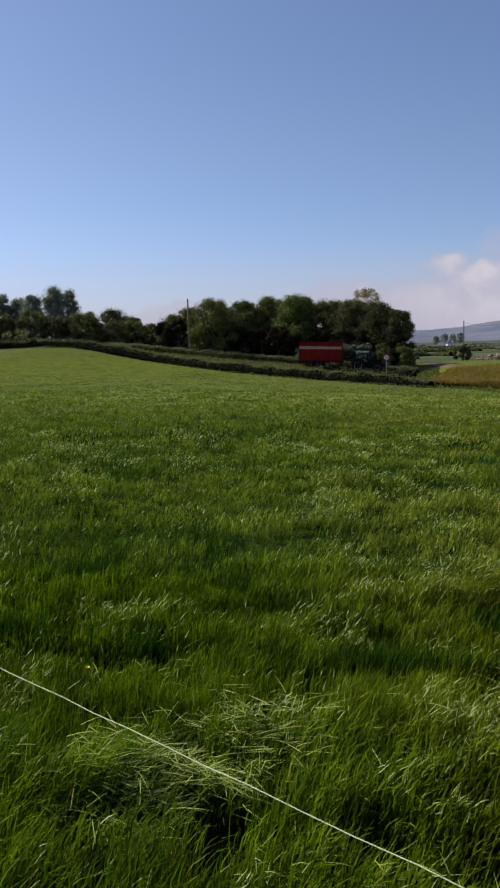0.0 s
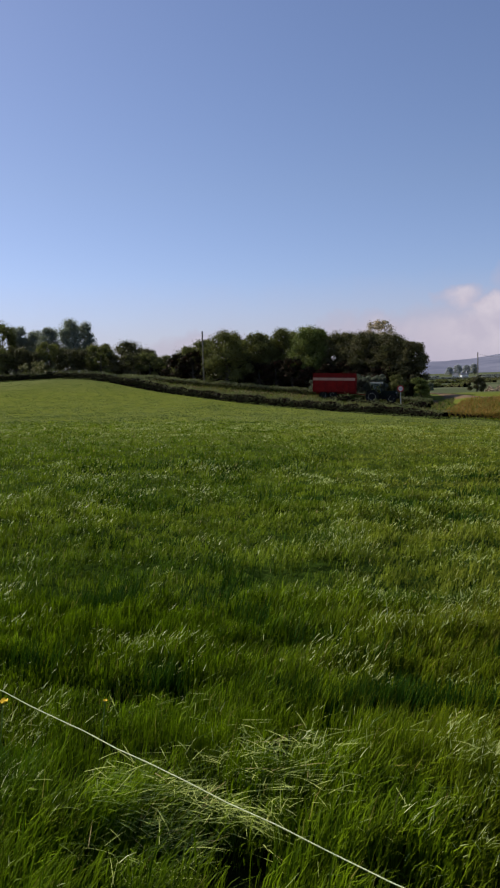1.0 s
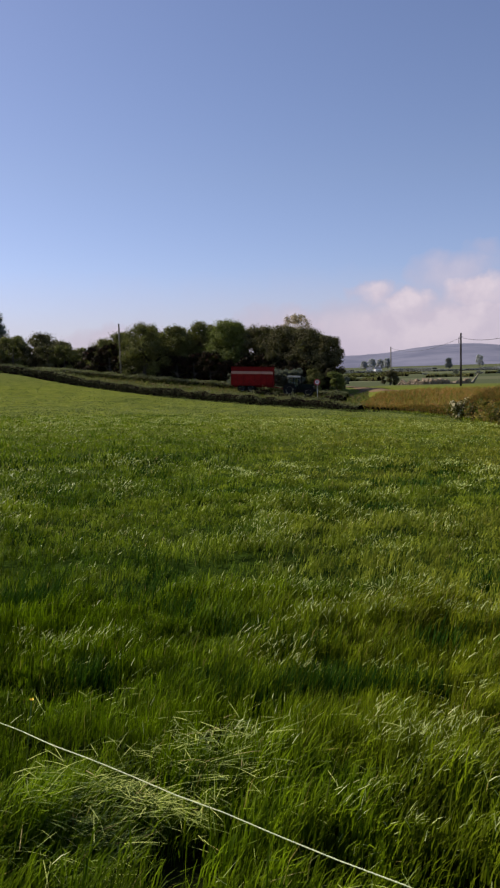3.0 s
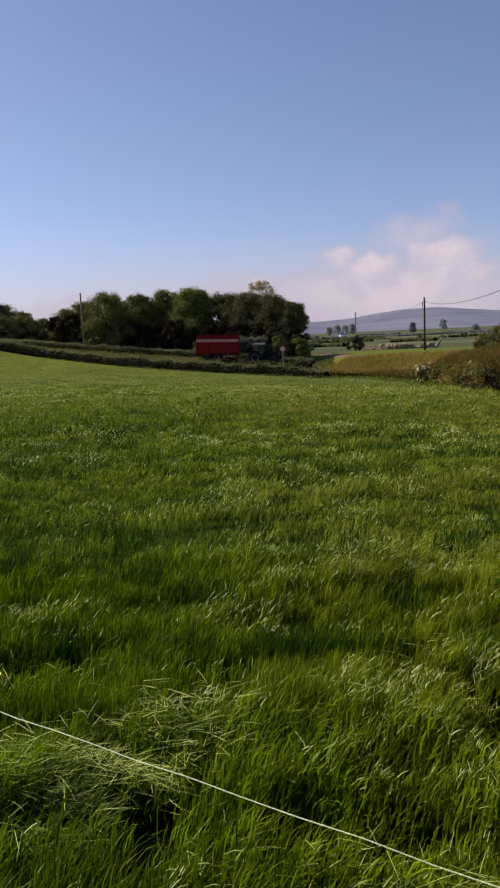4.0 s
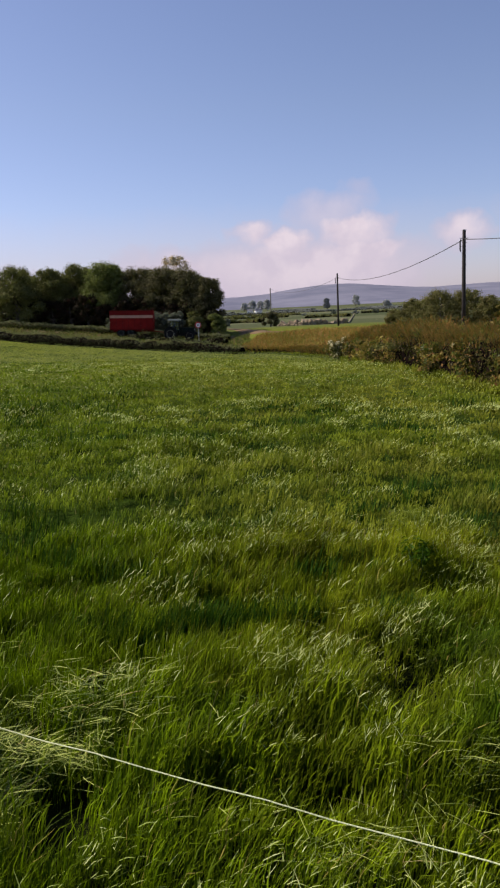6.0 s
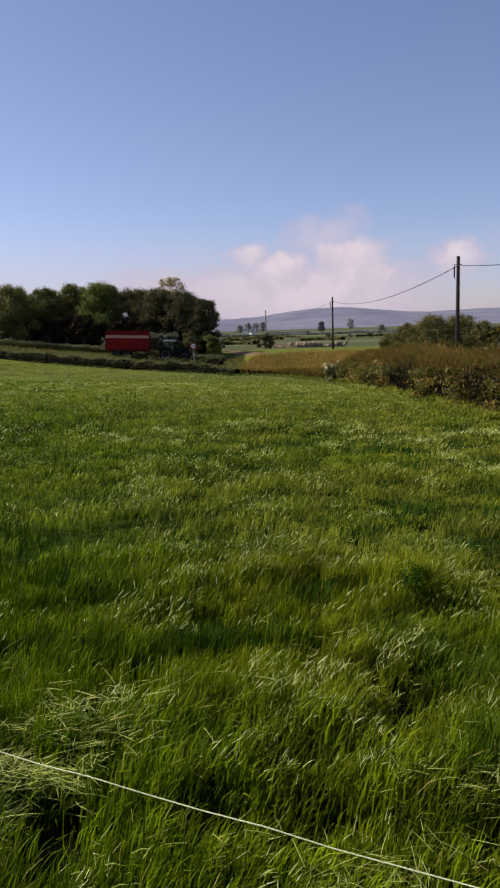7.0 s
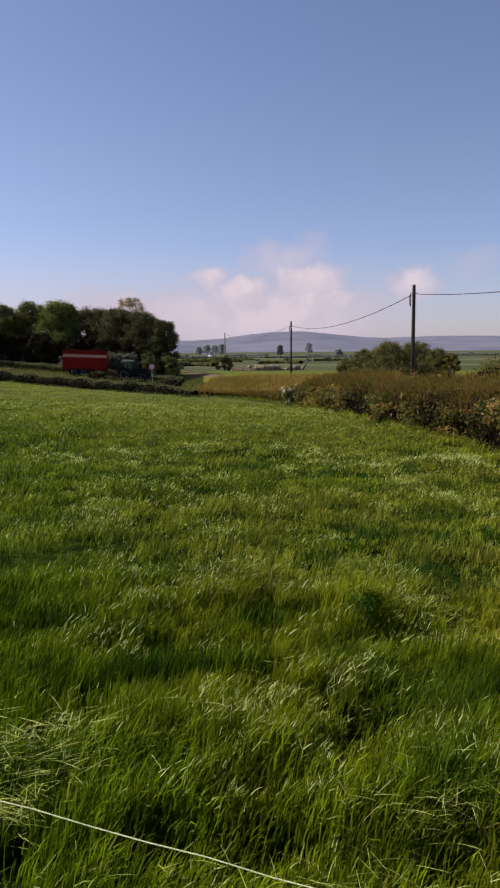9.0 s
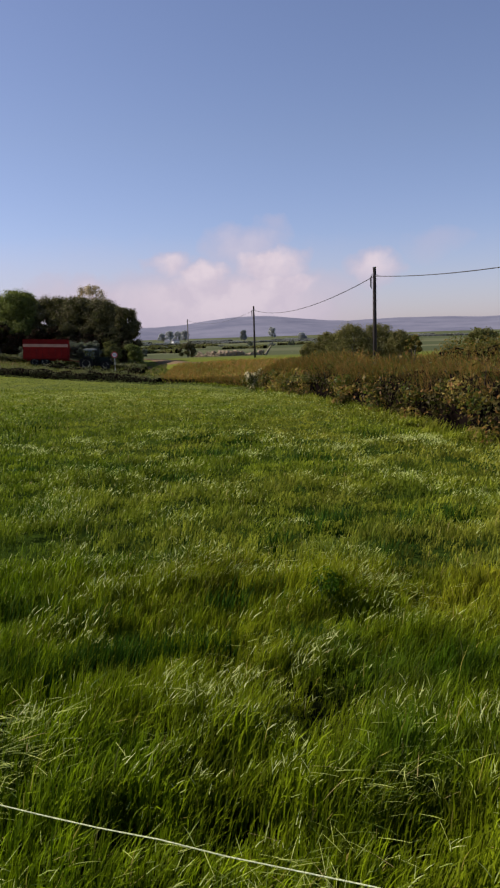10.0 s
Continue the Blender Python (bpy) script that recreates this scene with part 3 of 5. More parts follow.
def hedge(name, pts, height, width, leaf, label, per_m2, size, group="", heart=True, hollow=0.0, ragged=0.25, upper=None, upper_label="rusty-brown upper leaves", upper_share=0.3):
    """A hedge along a line: an uneven heart of twigs under leaves; height and width may be functions of the run."""
    line = smooth_line(pts, 0.5)
    run = np.arange(len(line)) / (len(line) - 1)
    side = np.gradient(line, axis=0)
    side = np.stack([side[:, 1], -side[:, 0]], -1) / np.linalg.norm(side, axis=1)[:, None]
    h = np.array([height(t) if callable(height) else height for t in run])
    wd = np.array([width(t) if callable(width) else width for t in run])
    swell = np.array([1 + ragged * noise.noise(Vector((p[0] * 0.45, p[1] * 0.45, 3.3))) + ragged * 0.6 * noise.noise(Vector((p[0] * 1.7, p[1] * 1.7, 9.1))) for p in line])
    h, wd = h * swell, wd * (0.6 + 0.4 * swell)
    root = thing(name, Matrix.Identity(4), label, "hedge", group)
    prof = [(-0.5, -0.1), (-0.52, 0.35), (-0.44, 0.75), (-0.22, 0.95), (0.22, 0.95), (0.44, 0.75), (0.52, 0.35), (0.5, -0.1)]
    base = land(line[:, 0], line[:, 1])
    if heart:
        cols = [np.column_stack([line + side * (wd * u * 0.82)[:, None], base + h * v * (0.78 if v > 0 else 1)]) for u, v in prof]
        n = len(line)
        verts = np.concatenate(cols)
        verts += rng.normal(scale=0.035, size=verts.shape)
        i, j = np.meshgrid(np.arange(len(cols) - 1), np.arange(n - 1), indexing="ij")
        p, q, s, t = i * n + j, i * n + j + 1, (i + 1) * n + j + 1, (i + 1) * n + j
        tris = np.concatenate([np.stack([p, q, s], -1).reshape(-1, 3), np.stack([p, s, t], -1).reshape(-1, 3)])
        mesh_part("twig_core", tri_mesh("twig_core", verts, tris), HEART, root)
    dens = np.array([per_m2(t) if callable(per_m2) else per_m2 for t in run]) * (2 * h + wd)
    total = int(dens.sum() * 0.5)
    k = rng.choice(len(line), total, p=dens / dens.sum())
    f = rng.random(total)
    arc = rng.random(total) * np.pi * 0.96 + 0.02 * np.pi
    u = -np.cos(arc)
    u = np.sign(u) * np.abs(u) ** 0.45 * 0.53
    v = np.sin(arc) ** 0.55
    v = np.where(rng.random(total) < 0.55, v * rng.random(total) ** 0.35, v)
    deep = 1.02 - 0.16 * rng.random(total) ** 2 + 0.05 * rng.normal(size=total)
    k2 = np.minimum(k + 1, len(line) - 1)
    cx = line[k] + (line[k2] - line[k]) * f[:, None]
    p = np.column_stack([cx + side[k] * (wd[k] * u * deep)[:, None], land(cx[:, 0], cx[:, 1]) + np.maximum(h[k] * v * deep, 0.03)])
    if hollow:
        gap = soft_noise(p[:, 0] + p[:, 1], p[:, 2] * 1.6, 1.3, 9) + 0.5 * soft_noise(p[:, 0] - p[:, 1], p[:, 2] * 2, 3.1, 12)
        keep = (gap + 0.3 * rng.normal(size=total) > hollow - 1.0 + 0.9 * (v < 0.5)) | (v > 0.7)
        p, k, u, v, total = p[keep], k[keep], u[keep], v[keep], int(keep.sum())
    nrm = np.column_stack([side[k] * u[:, None] * 2, v * 0.9]) + rng.normal(scale=0.6, size=(total, 3))
    s = np.array([size(t) if callable(size) else size for t in run])[k] * (0.6 + 0.8 * rng.random(total))
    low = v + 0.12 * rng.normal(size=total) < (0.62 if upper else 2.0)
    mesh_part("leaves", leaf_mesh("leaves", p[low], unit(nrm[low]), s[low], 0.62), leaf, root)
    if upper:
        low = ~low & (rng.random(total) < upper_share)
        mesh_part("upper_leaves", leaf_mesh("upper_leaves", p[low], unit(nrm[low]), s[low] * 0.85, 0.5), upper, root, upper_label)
    return root, line, side, h, wd


def blade_mesh(name, x, y, z, length, width, lean_dir, lean0, lean1, seg=4, turn=None, curl=1.2):
    """Curved, tapering grass blades: lean0 and lean1 are their tilt at foot and tip."""
    n = len(x)
    t = np.linspace(0, 1, seg + 1)
    pos = np.stack([x, y, z], -1)
    ways = np.stack([np.cos(lean_dir), np.sin(lean_dir)], -1)
    turn = lean_dir + np.pi / 2 + rng.normal(scale=0.6, size=n) if turn is None else turn
    across = np.stack([np.cos(turn), np.sin(turn), rng.normal(scale=0.15, size=n)], -1)
    verts = np.empty((n, 2 * seg + 1, 3), np.float32)
    for k in range(seg + 1):
        w = (width * (0.8 + 0.4 * t[k]) * (1 - t[k] ** 2.5))[:, None] * 0.5
        if k < seg:
            verts[:, 2 * k] = pos - across * w
            verts[:, 2 * k + 1] = pos + across * w
        else:
            verts[:, 2 * seg] = pos
        tilt = lean0 + (lean1 - lean0) * ((k + 0.5) / seg) ** curl
        pos = pos + np.column_stack([ways * np.sin(tilt)[:, None], np.cos(tilt)]) * (length / seg)[:, None]
    tris = []
    for k in range(seg - 1):
        a = 2 * k
        tris += [[a, a + 1, a + 3], [a, a + 3, a + 2]]
    tris.append([2 * seg - 2, 2 * seg - 1, 2 * seg])
    tris = (np.arange(n)[:, None, None] * (2 * seg + 1) + np.array(tris)[None]).reshape(-1, 3)
    return tri_mesh(name, verts.reshape(-1, 3), tris, True)


def soft_noise(x, y, scale, seed):
    """Smooth value noise on the plan, about -1 to 1."""
    gx, gy = x * scale + seed * 17.3, y * scale + seed * 5.9
    ix, iy = np.floor(gx).astype(int), np.floor(gy).astype(int)
    fx, fy = gx - ix, gy - iy
    fx, fy = fx * fx * (3 - 2 * fx), fy * fy * (3 - 2 * fy)

    def h(a, b):
        k = np.sin(a * 127.1 + b * 311.7 + seed * 74.7) * 43758.5453
        return (k - np.floor(k)) * 2 - 1
    return (h(ix, iy) * (1 - fx) + h(ix + 1, iy) * fx) * (1 - fy) + (h(ix, iy + 1) * (1 - fx) + h(ix + 1, iy + 1) * fx) * fy


# ---- the meadow grass ----
# beaten-down patches: centre, half sizes along x and y, how far the grass lies over
LODGED = [(-0.13, 2.44, 0.30, 0.20, 1.0), (-0.38, 2.18, 0.18, 0.18, 0.9), (-0.50, 3.24, 0.20, 0.10, 0.6), (1.25, 1.90, 0.22, 0.12, 0.9), (0.35, 2.64, 0.30, 0.13, 0.4), (0.80, 2.46, 0.36, 0.12, 0.35), (1.45, 2.90, 0.35, 0.16, 0.35), (1.10, 3.22, 0.25, 0.10, 0.3),
          (0.28, 1.86, 0.28, 0.10, 0.6), (0.75, 1.64, 0.26, 0.10, 0.8), (2.10, 4.50, 0.5, 0.2, 0.7), (2.45, 3.72, 0.3, 0.2, 0.7), (1.1, 4.3, 0.5, 0.2, 0.5), (0.9, 6.6, 1.2, 0.35, 0.5), (3.4, 6.4, 0.8, 0.5, 0.6)]
# hollows where the grass is short and dark
HOLLOWS = [(-0.135, 2.13, 0.105, 0.17, 1.0), (-0.135, 1.90, 0.11, 0.12, 0.5), (0.26, 3.20, 0.20, 0.14, 0.42), (0.53, 3.28, 0.18, 0.14, 0.42), (0.92, 3.20, 0.18, 0.14, 0.42), (-0.56, 3.45, 0.10, 0.14, 0.9), (-1.10, 4.70, 0.16, 0.18, 0.6), (-1.56, 8.7, 0.5, 0.4, 0.6), (1.46, 3.25, 0.20, 0.12, 0.3), (0.80, 2.25, 0.12, 0.10, 0.4), (-0.45, 3.2, 0.26, 0.12, 0.5)]

PICK = random.Random(23)
for _ in range(270):
    a, r = radians(-20 + 60 * PICK.random()), 1.5 + 18.0 * PICK.random() ** 1.35
    k = 0.6 + 0.2 * r
    HOLLOWS.append((r * math.sin(a), r * math.cos(a), k * (0.05 + 0.11 * PICK.random()), k * (0.03 + 0.05 * PICK.random()), 0.45 + 0.4 * PICK.random()))


def in_field(x, y):
    """True on the camera's side of the hedge lines."""
    az, r = np.degrees(np.arctan2(x, y)), np.hypot(x, y)
    a1, d1 = zip(*sorted([(math.degrees(math.atan2(p[0], p[1])), math.hypot(*p)) for p in smooth_line(FRONT_LINE, 1.0)]))
    a2, d2 = zip(*sorted([(math.degrees(math.atan2(p[0], p[1])), math.hypot(*p)) for p in smooth_line(RIGHT_LINE, 0.7)]))
    edge = np.where(az < 13.8, np.interp(az, a1, d1), np.interp(az, a2, d2))
    edge = np.where((az < -25) | (az > 58), 400.0, edge)
    return r < edge - 0.35


def lie_of_sward(x, y, r):
    """Height of the sward and how the wind has laid it at points of the plan."""
    near = 1 / (1 + (r / 25) ** 2)
    lump = step(r, 3.5, 6.0)
    clump = soft_noise(x, y, 2.1, 3) * (0.6 + 0.5 * lump) + soft_noise(x, y, 5.5, 11) * 0.4 * near
    wide = soft_noise(x, y, 0.45, 5)
    ripple = soft_noise(x * 0.5, y, 1.3, 8)
    dip = soft_noise(x, y * 1.3, 1.5, 27) + 0.6 * soft_noise(x, y * 1.3, 3.7, 29)
    dip = np.clip((-dip - 0.45) * 2.2, 0, 1)
    tall = np.maximum(0.26 + 0.03 * wide + 0.09 * clump + 0.05 * ripple + 0.045 * soft_noise(x, y, 10.0, 43) * near, 0.09) * (1 - (0.5 - 0.25 * step(r, 3.5, 6.0)) * dip)
    lie = 0.11 + 0.10 * wide + 0.14 * ripple + 0.20 * soft_noise(x, y, 1.9, 14) + 0.10 * step(x, -0.4, 1.6)
    dirn = radians(4) + 0.35 * soft_noise(x, y, 0.7, 2) + 0.45 * soft_noise(x, y, 2.6, 6)
    xw = x + 0.11 * soft_noise(x, y, 4.1, 51) + 0.05 * soft_noise(x, y, 11.0, 53)
    yw = y + 0.13 * soft_noise(x, y, 3.7, 57) + 0.06 * soft_noise(x, y, 9.0, 59)
    for cx, cy, sx, sy, k in LODGED:
        g = np.exp(-((xw - cx) / sx) ** 2 - ((yw - cy) / sy) ** 2) * k
        lie = lie + 0.22 * g
        tall = tall * (1 - (0.42 if k > 0.75 else 0.0) * g)
        dirn = dirn + 0.6 * g * np.sin(x * 21.0 + y * 13.0)
    for cx, cy, sx, sy, deep in HOLLOWS:
        hard = deep >= 1.0
        g = np.exp(-(((x if hard else xw) - cx) / sx) ** 2 - (((y if hard else yw) - cy) / sy) ** 2)
        tall = tall * (1 - deep * np.minimum(g * (1.6 if hard else 1.0), 0.97))
        lie = lie * (1 - 0.6 * deep * g)
    tall = np.maximum(tall, 0.13 * step(r, 3.9, 4.6) + 0.05 * step(r, 4.5, 6.0))
    return tall, np.clip(lie, 0.05, 1.1), dirn


def sward(name, r0, r1, tufts, blades, width, seg, material, label, cut=0.0, spread=(-26, 44), scatter=0.035, ruffle=0.0):
    """Meadow grass in tufts: tufts for each square metre, blades in a tuft. Where only the top of the
    sward can be seen, cut is the share of each blade that is left out below."""
    span = radians(spread[1] - spread[0])
    soft0, soft1 = 0.13 if r0 >= 10.0 else 0.0, 0.13 if r1 >= 10.0 else 0.0
    a, b = r0 * (1 - 2 * soft0), r1 * (1 + 2 * soft1)
    n = int(0.5 * (b * b - a * a) * span * tufts)
    r = np.sqrt(a * a + rng.random(n) * (b * b - a * a))
    edge = np.clip(rng.normal(size=n), -2, 2)
    r = r[(r > r0 * (1 + soft0 * edge)) & (r < r1 * (1 + soft1 * edge))]
    n = len(r)
    az = np.radians(spread[0] + rng.random(n) * (spread[1] - spread[0]))
    x, y = r * np.sin(az), r * np.cos(az)
    gap = np.exp(-((x + 0.135) / 0.145) ** 2 - ((y - 2.13) / 0.22) ** 2)
    keep = in_field(x, y) & (gap < 0.36 + 0.1 * rng.random(n)) & ((r0 < 0.5) | (rng.random(n) < 0.45 + 0.55 * step(r, 1.6, 2.4)))
    x, y, r = x[keep], y[keep], r[keep]
    n = len(x)
    tall, lie, dirn = lie_of_sward(x, y, r)
    size = 0.74 + 0.42 * rng.random(n)
    fan = rng.normal(scale=0.28, size=n)

    def each(v):
        return np.repeat(v, blades)
    m = n * blades
    grow = np.maximum(each(r) / (0.5 * (r0 + r1)), 0.55)
    bx = each(x) + rng.normal(scale=scatter, size=m) * grow
    by = each(y) + rng.normal(scale=scatter, size=m) * grow
    length = each(tall * size) * (0.78 + 0.28 * rng.random(m))
    bend = np.clip(each(lie) + rng.normal(scale=0.24, size=m), 0.0, 1.3)
    way = each(dirn + fan) + rng.normal(scale=0.5, size=m)
    loose = np.maximum(step(each(r), 3.0, 7.5), ruffle)
    bend = np.clip(bend + loose * (0.65 + 0.4 * rng.normal(size=m)), 0.0, 1.5)
    way = way + loose * rng.normal(scale=1.1, size=m)
    w = width * grow * (0.55 + 0.75 * rng.random(m))
    foot = land(bx, by) - 0.02 + cut * length * 0.92
    length = length * (1 - cut) * 1.12
    me = blade_mesh(name, bx, by, foot, length, w, way, bend * 0.35, bend * 1.4 + 0.15 + 1.1 * rng.random(m) ** 4, seg, way + np.pi / 2 + rng.normal(scale=0.4, size=m), 1.8)
    tagged(mesh_part(name, me, material), label, "grass", kind="stuff")


LABEL = "long green meadow grass bent over by the wind"
WEDGE = (-26, 44)
sward("grass", 0.9, 2.6, 430, 11, 0.0050, 4, GRASS, LABEL, 0.1)
sward("grass", 0.9, 2.6, 800, 12, 0.0050, 2, GRASS, LABEL, 0.70, scatter=0.03, ruffle=0.45)
sward("grass", 2.6, 5.0, 240, 11, 0.0056, 3, GRASS, LABEL, 0.25)
sward("grass", 2.6, 5.0, 560, 12, 0.0056, 2, GRASS, LABEL, 0.70, scatter=0.03, ruffle=0.5)
sward("grass", 5.0, 10.0, 160, 12, 0.0106, 2, GRASS_MASS, LABEL, 0.72, scatter=0.05)
sward("grass", 10.0, 20.0, 28, 12, 0.0245, 2, GRASS_MASS, LABEL, 0.74, scatter=0.09)
sward("grass", 20.0, 42.0, 6, 10, 0.054, 2, GRASS_MASS, LABEL, 0.76, scatter=0.16)
sward("grass", 42.0, 90.0, 1.8, 9, 0.096, 2, GRASS_FAR, LABEL, 0.76, (-25, 26), 0.3)
sward("grass", 90.0, 145.0, 0.9, 8, 0.14, 2, GRASS_FAR, LABEL, 0.75, (-25, 6), 0.4)
# the same meadow behind the camera, coarser
sward("grass", 0.25, 3.5, 115, 11, 0.0105, 2, GRASS, LABEL, 0.0, (44, 334), 0.06)
sward("grass", 3.5, 8.0, 18, 10, 0.036, 2, GRASS_MASS, LABEL, 0.0, (44, 334), 0.10)
sward("grass", 0.25, 0.95, 260, 11, 0.0075, 2, GRASS, LABEL)


def bent_tips(r0, r1, density, spread):
    """Blade tips that the wind has curled over along the top of the sward, in drifts, pale as sun glints."""
    n = int(0.5 * (r1 * r1 - r0 * r0) * radians(spread[1] - spread[0]) * density)
    r = np.sqrt(r0 * r0 + rng.random(n) * (r1 * r1 - r0 * r0))
    az = np.radians(spread[0] + rng.random(n) * (spread[1] - spread[0]))
    x, y = r * np.sin(az), r * np.cos(az)
    long = 1 - 0.6 * step(r, 4.0, 10.0)
    drift = 0.4 * soft_noise(x, y * long, 0.9, 21) + 0.65 * soft_noise(x, y * long, 2.4, 4) + 0.2 * soft_noise(x, y * long, 0.25, 33)
    for cx, cy, sx, sy, k in LODGED:
        drift = drift + (0.2 if k < 0.75 else -1.0) * k * np.exp(-((x - cx) / sx) ** 2 - ((y - cy) / sy) ** 2)
    for cx, cy, sx, sy, deep in HOLLOWS:
        drift = drift - 2.5 * np.exp(-((x - cx) / sx) ** 2 - ((y - cy) / sy) ** 2)
    drift = drift + 0.5 * soft_noise(x, y * long, 5.2, 37) + 3.0 * (lie_of_sward(x, y, r)[0] - 0.25) * step(r, 3.5, 6.0)
    keep = in_field(x, y) & (1.1 * drift + 0.5 * rng.normal(size=n) > 0.24 + 0.22 * step(r, 3.0, 4.2))
    x, y, r = x[keep], y[keep], r[keep]
    n = len(x)
    grow = np.maximum(r / 2.6, 1)
    tall, lie, dirn = lie_of_sward(x, y, r)
    top = tall * (0.70 + 0.2 * rng.random(n))
    dirn = dirn + rng.normal(scale=1.0, size=n)
    me = blade_mesh("grass_tips", x, y, land(x, y) + top, (0.026 + 0.046 * rng.random(n) ** 1.5) * grow ** 0.03, 0.0030 * grow ** 0.74 * (0.7 + 0.6 * rng.random(n)), dirn,
                    0.65 + 0.45 * rng.random(n), 0.95 + 0.6 * rng.random(n), 2, dirn + np.pi / 2 + rng.normal(scale=0.4, size=n))
    tagged(mesh_part("grass_tips", me, TIPS), "bent tips of the meadow grass, pale as sun glints", "grass", kind="stuff")


bent_tips(1.0, 5.0, 2100, WEDGE)
bent_tips(5.0, 14.0, 700, WEDGE)
bent_tips(14.0, 40.0, 95, WEDGE)
bent_tips(40.0, 100.0, 8, (-25, 22))


def laid_grass():
    """Long strands laid flat and crossing over the beaten-down patches."""
    xs, ys = [], []
    for cx, cy, sx, sy, k in LODGED[:13]:
        m = int((16000 if sy > 0.15 and k > 0.75 else 6000 if k > 0.75 else 1500) * k * sx * sy)
        xs.append(cx + rng.normal(size=m) * sx * 0.6)
        ys.append(cy + rng.normal(size=m) * sy * 0.6)
    x, y = np.concatenate(xs), np.concatenate(ys)
    hole = np.exp(-((x + 0.135) / 0.13) ** 2 - ((y - 2.11) / 0.19) ** 2)
    x, y = x[hole < 0.3], y[hole < 0.3]
    n = len(x)
    tall, lie, dirn = lie_of_sward(x, y, np.hypot(x, y))
    top = tall * (0.62 + 0.42 * rng.random(n))
    way = radians(-6) + 1.5 * soft_noise(x, y, 4.5, 61) + rng.normal(scale=0.7, size=n) + np.pi * (rng.random(n) < 0.35)
    me = blade_mesh("laid_grass", x, y, land(x, y) + top, 0.045 + 0.10 * rng.random(n), (0.0026 + 0.0022 * rng.random(n)) * (0.55 + 0.45 * step(np.hypot(x, y), 2.0, 2.5)), way, 1.15 + 0.4 * rng.random(n), 1.45 + 0.35 * rng.random(n), 3)
    tagged(mesh_part("laid_grass", me, LAID), "pale beaten-down grass lying in crossing strands", "grass", kind="stuff")


laid_grass()


def lush_tufts():
    """Dark, upright, lush grass where the ground is richest."""
    xs, ys = [], []
    for cx, cy, sx, sy in ((0.24, 3.36, 0.17, 0.09), (-0.06, 3.44, 0.14, 0.06), (0.56, 3.44, 0.17, 0.08), (0.93, 3.38, 0.17, 0.07), (-0.58, 3.58, 0.10, 0.06), (-1.10, 4.72, 0.16, 0.10), (1.50, 3.25, 0.16, 0.07), (-0.75, 2.42, 0.12, 0.06), (0.45, 2.40, 0.14, 0.05)):
        m = int(34000 * sx * sy)
        xs.append(cx + rng.normal(size=m) * sx * 0.75)
        ys.append(cy + rng.normal(size=m) * sy * 0.75)
    for _ in range(60):
        a, r = radians(-24 + 66 * PICK.random()), 3.9 + 13.0 * PICK.random() ** 1.5
        k = r / 5.0
        sx, sy = k * (0.07 + 0.11 * PICK.random()), k * (0.03 + 0.04 * PICK.random())
        m = int(15000 * sx * sy / k ** 1.6)
        xs.append(r * math.sin(a) + rng.normal(size=m) * sx)
        ys.append(r * math.cos(a) + rng.normal(size=m) * sy)
    x, y = np.concatenate(xs), np.concatenate(ys)
    inside = in_field(x, y)
    x, y = x[inside], y[inside]
    n = len(x)
    way = rng.normal(scale=0.9, size=n)
    grow = np.maximum(np.hypot(x, y) / 3.6, 1.0)
    me = blade_mesh("lush_grass", x, y, land(x, y) - 0.01, 0.17 + 0.10 * rng.random(n) + 0.03 * (grow > 1.06), (0.0045 + 0.002 * rng.random(n)) * grow, way, 0.05 + 0.2 * rng.random(n), 0.3 + 0.5 * rng.random(n), 3)
    tagged(mesh_part("lush_grass", me, LUSH), "dark green lush tufts standing upright in the meadow", "grass", kind="stuff")


lush_tufts()


def dock_plant():
    """A dark clump of broad leaves that stands in the meadow."""
    x, y = 1.90, 3.76
    d = thing("dock_plant", Matrix.Translation((x, y, ground_at(x, y))), "dark green broad-leaved dock plant in the grass", "plant")
    bm = bmesh.new()
    for i in range(7):
        a = i * 2.4
        tube(bm, [(0.01 * math.cos(a), 0.01 * math.sin(a), -0.02), (0.03 * math.cos(a), 0.03 * math.sin(a), 0.15), (0.06 * math.cos(a), 0.06 * math.sin(a), 0.29)], [0.004, 0.003, 0.002], 5)
    part("stems", bm, CUP_STEM, d)
    m = 190
    v = in_sphere(m)
    p = v * rng.random((m, 1)) ** 0.4 * [0.09, 0.09, 0.085] + [0, 0, 0.26]
    p += 0.035 * np.stack([soft_noise(p[:, 0] * 22, p[:, 2] * 22, 1.0, k) for k in (3, 7, 12)], -1)
    mesh_part("leaves", leaf_mesh("leaves", p, unit(v + [0, 0, 0.6] + rng.normal(scale=0.4, size=v.shape)), 0.016 + 0.024 * rng.random(m), 0.45), DOCK, d)


dock_plant()


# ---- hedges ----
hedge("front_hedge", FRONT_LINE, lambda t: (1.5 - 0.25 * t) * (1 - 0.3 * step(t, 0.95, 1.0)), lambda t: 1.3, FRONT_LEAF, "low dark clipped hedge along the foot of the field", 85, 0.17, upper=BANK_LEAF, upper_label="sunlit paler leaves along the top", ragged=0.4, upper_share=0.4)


def outwards(pts, gap):
    """A line set off to the far side, so that the hedge's face stands on the field's edge."""
    p = smooth_line(pts, 2.0)
    way = np.gradient(p, axis=0)
    away = np.stack([-way[:, 1], way[:, 0]], -1) / np.linalg.norm(way, axis=1)[:, None]
    return [tuple(q) for q in p + away * gap]


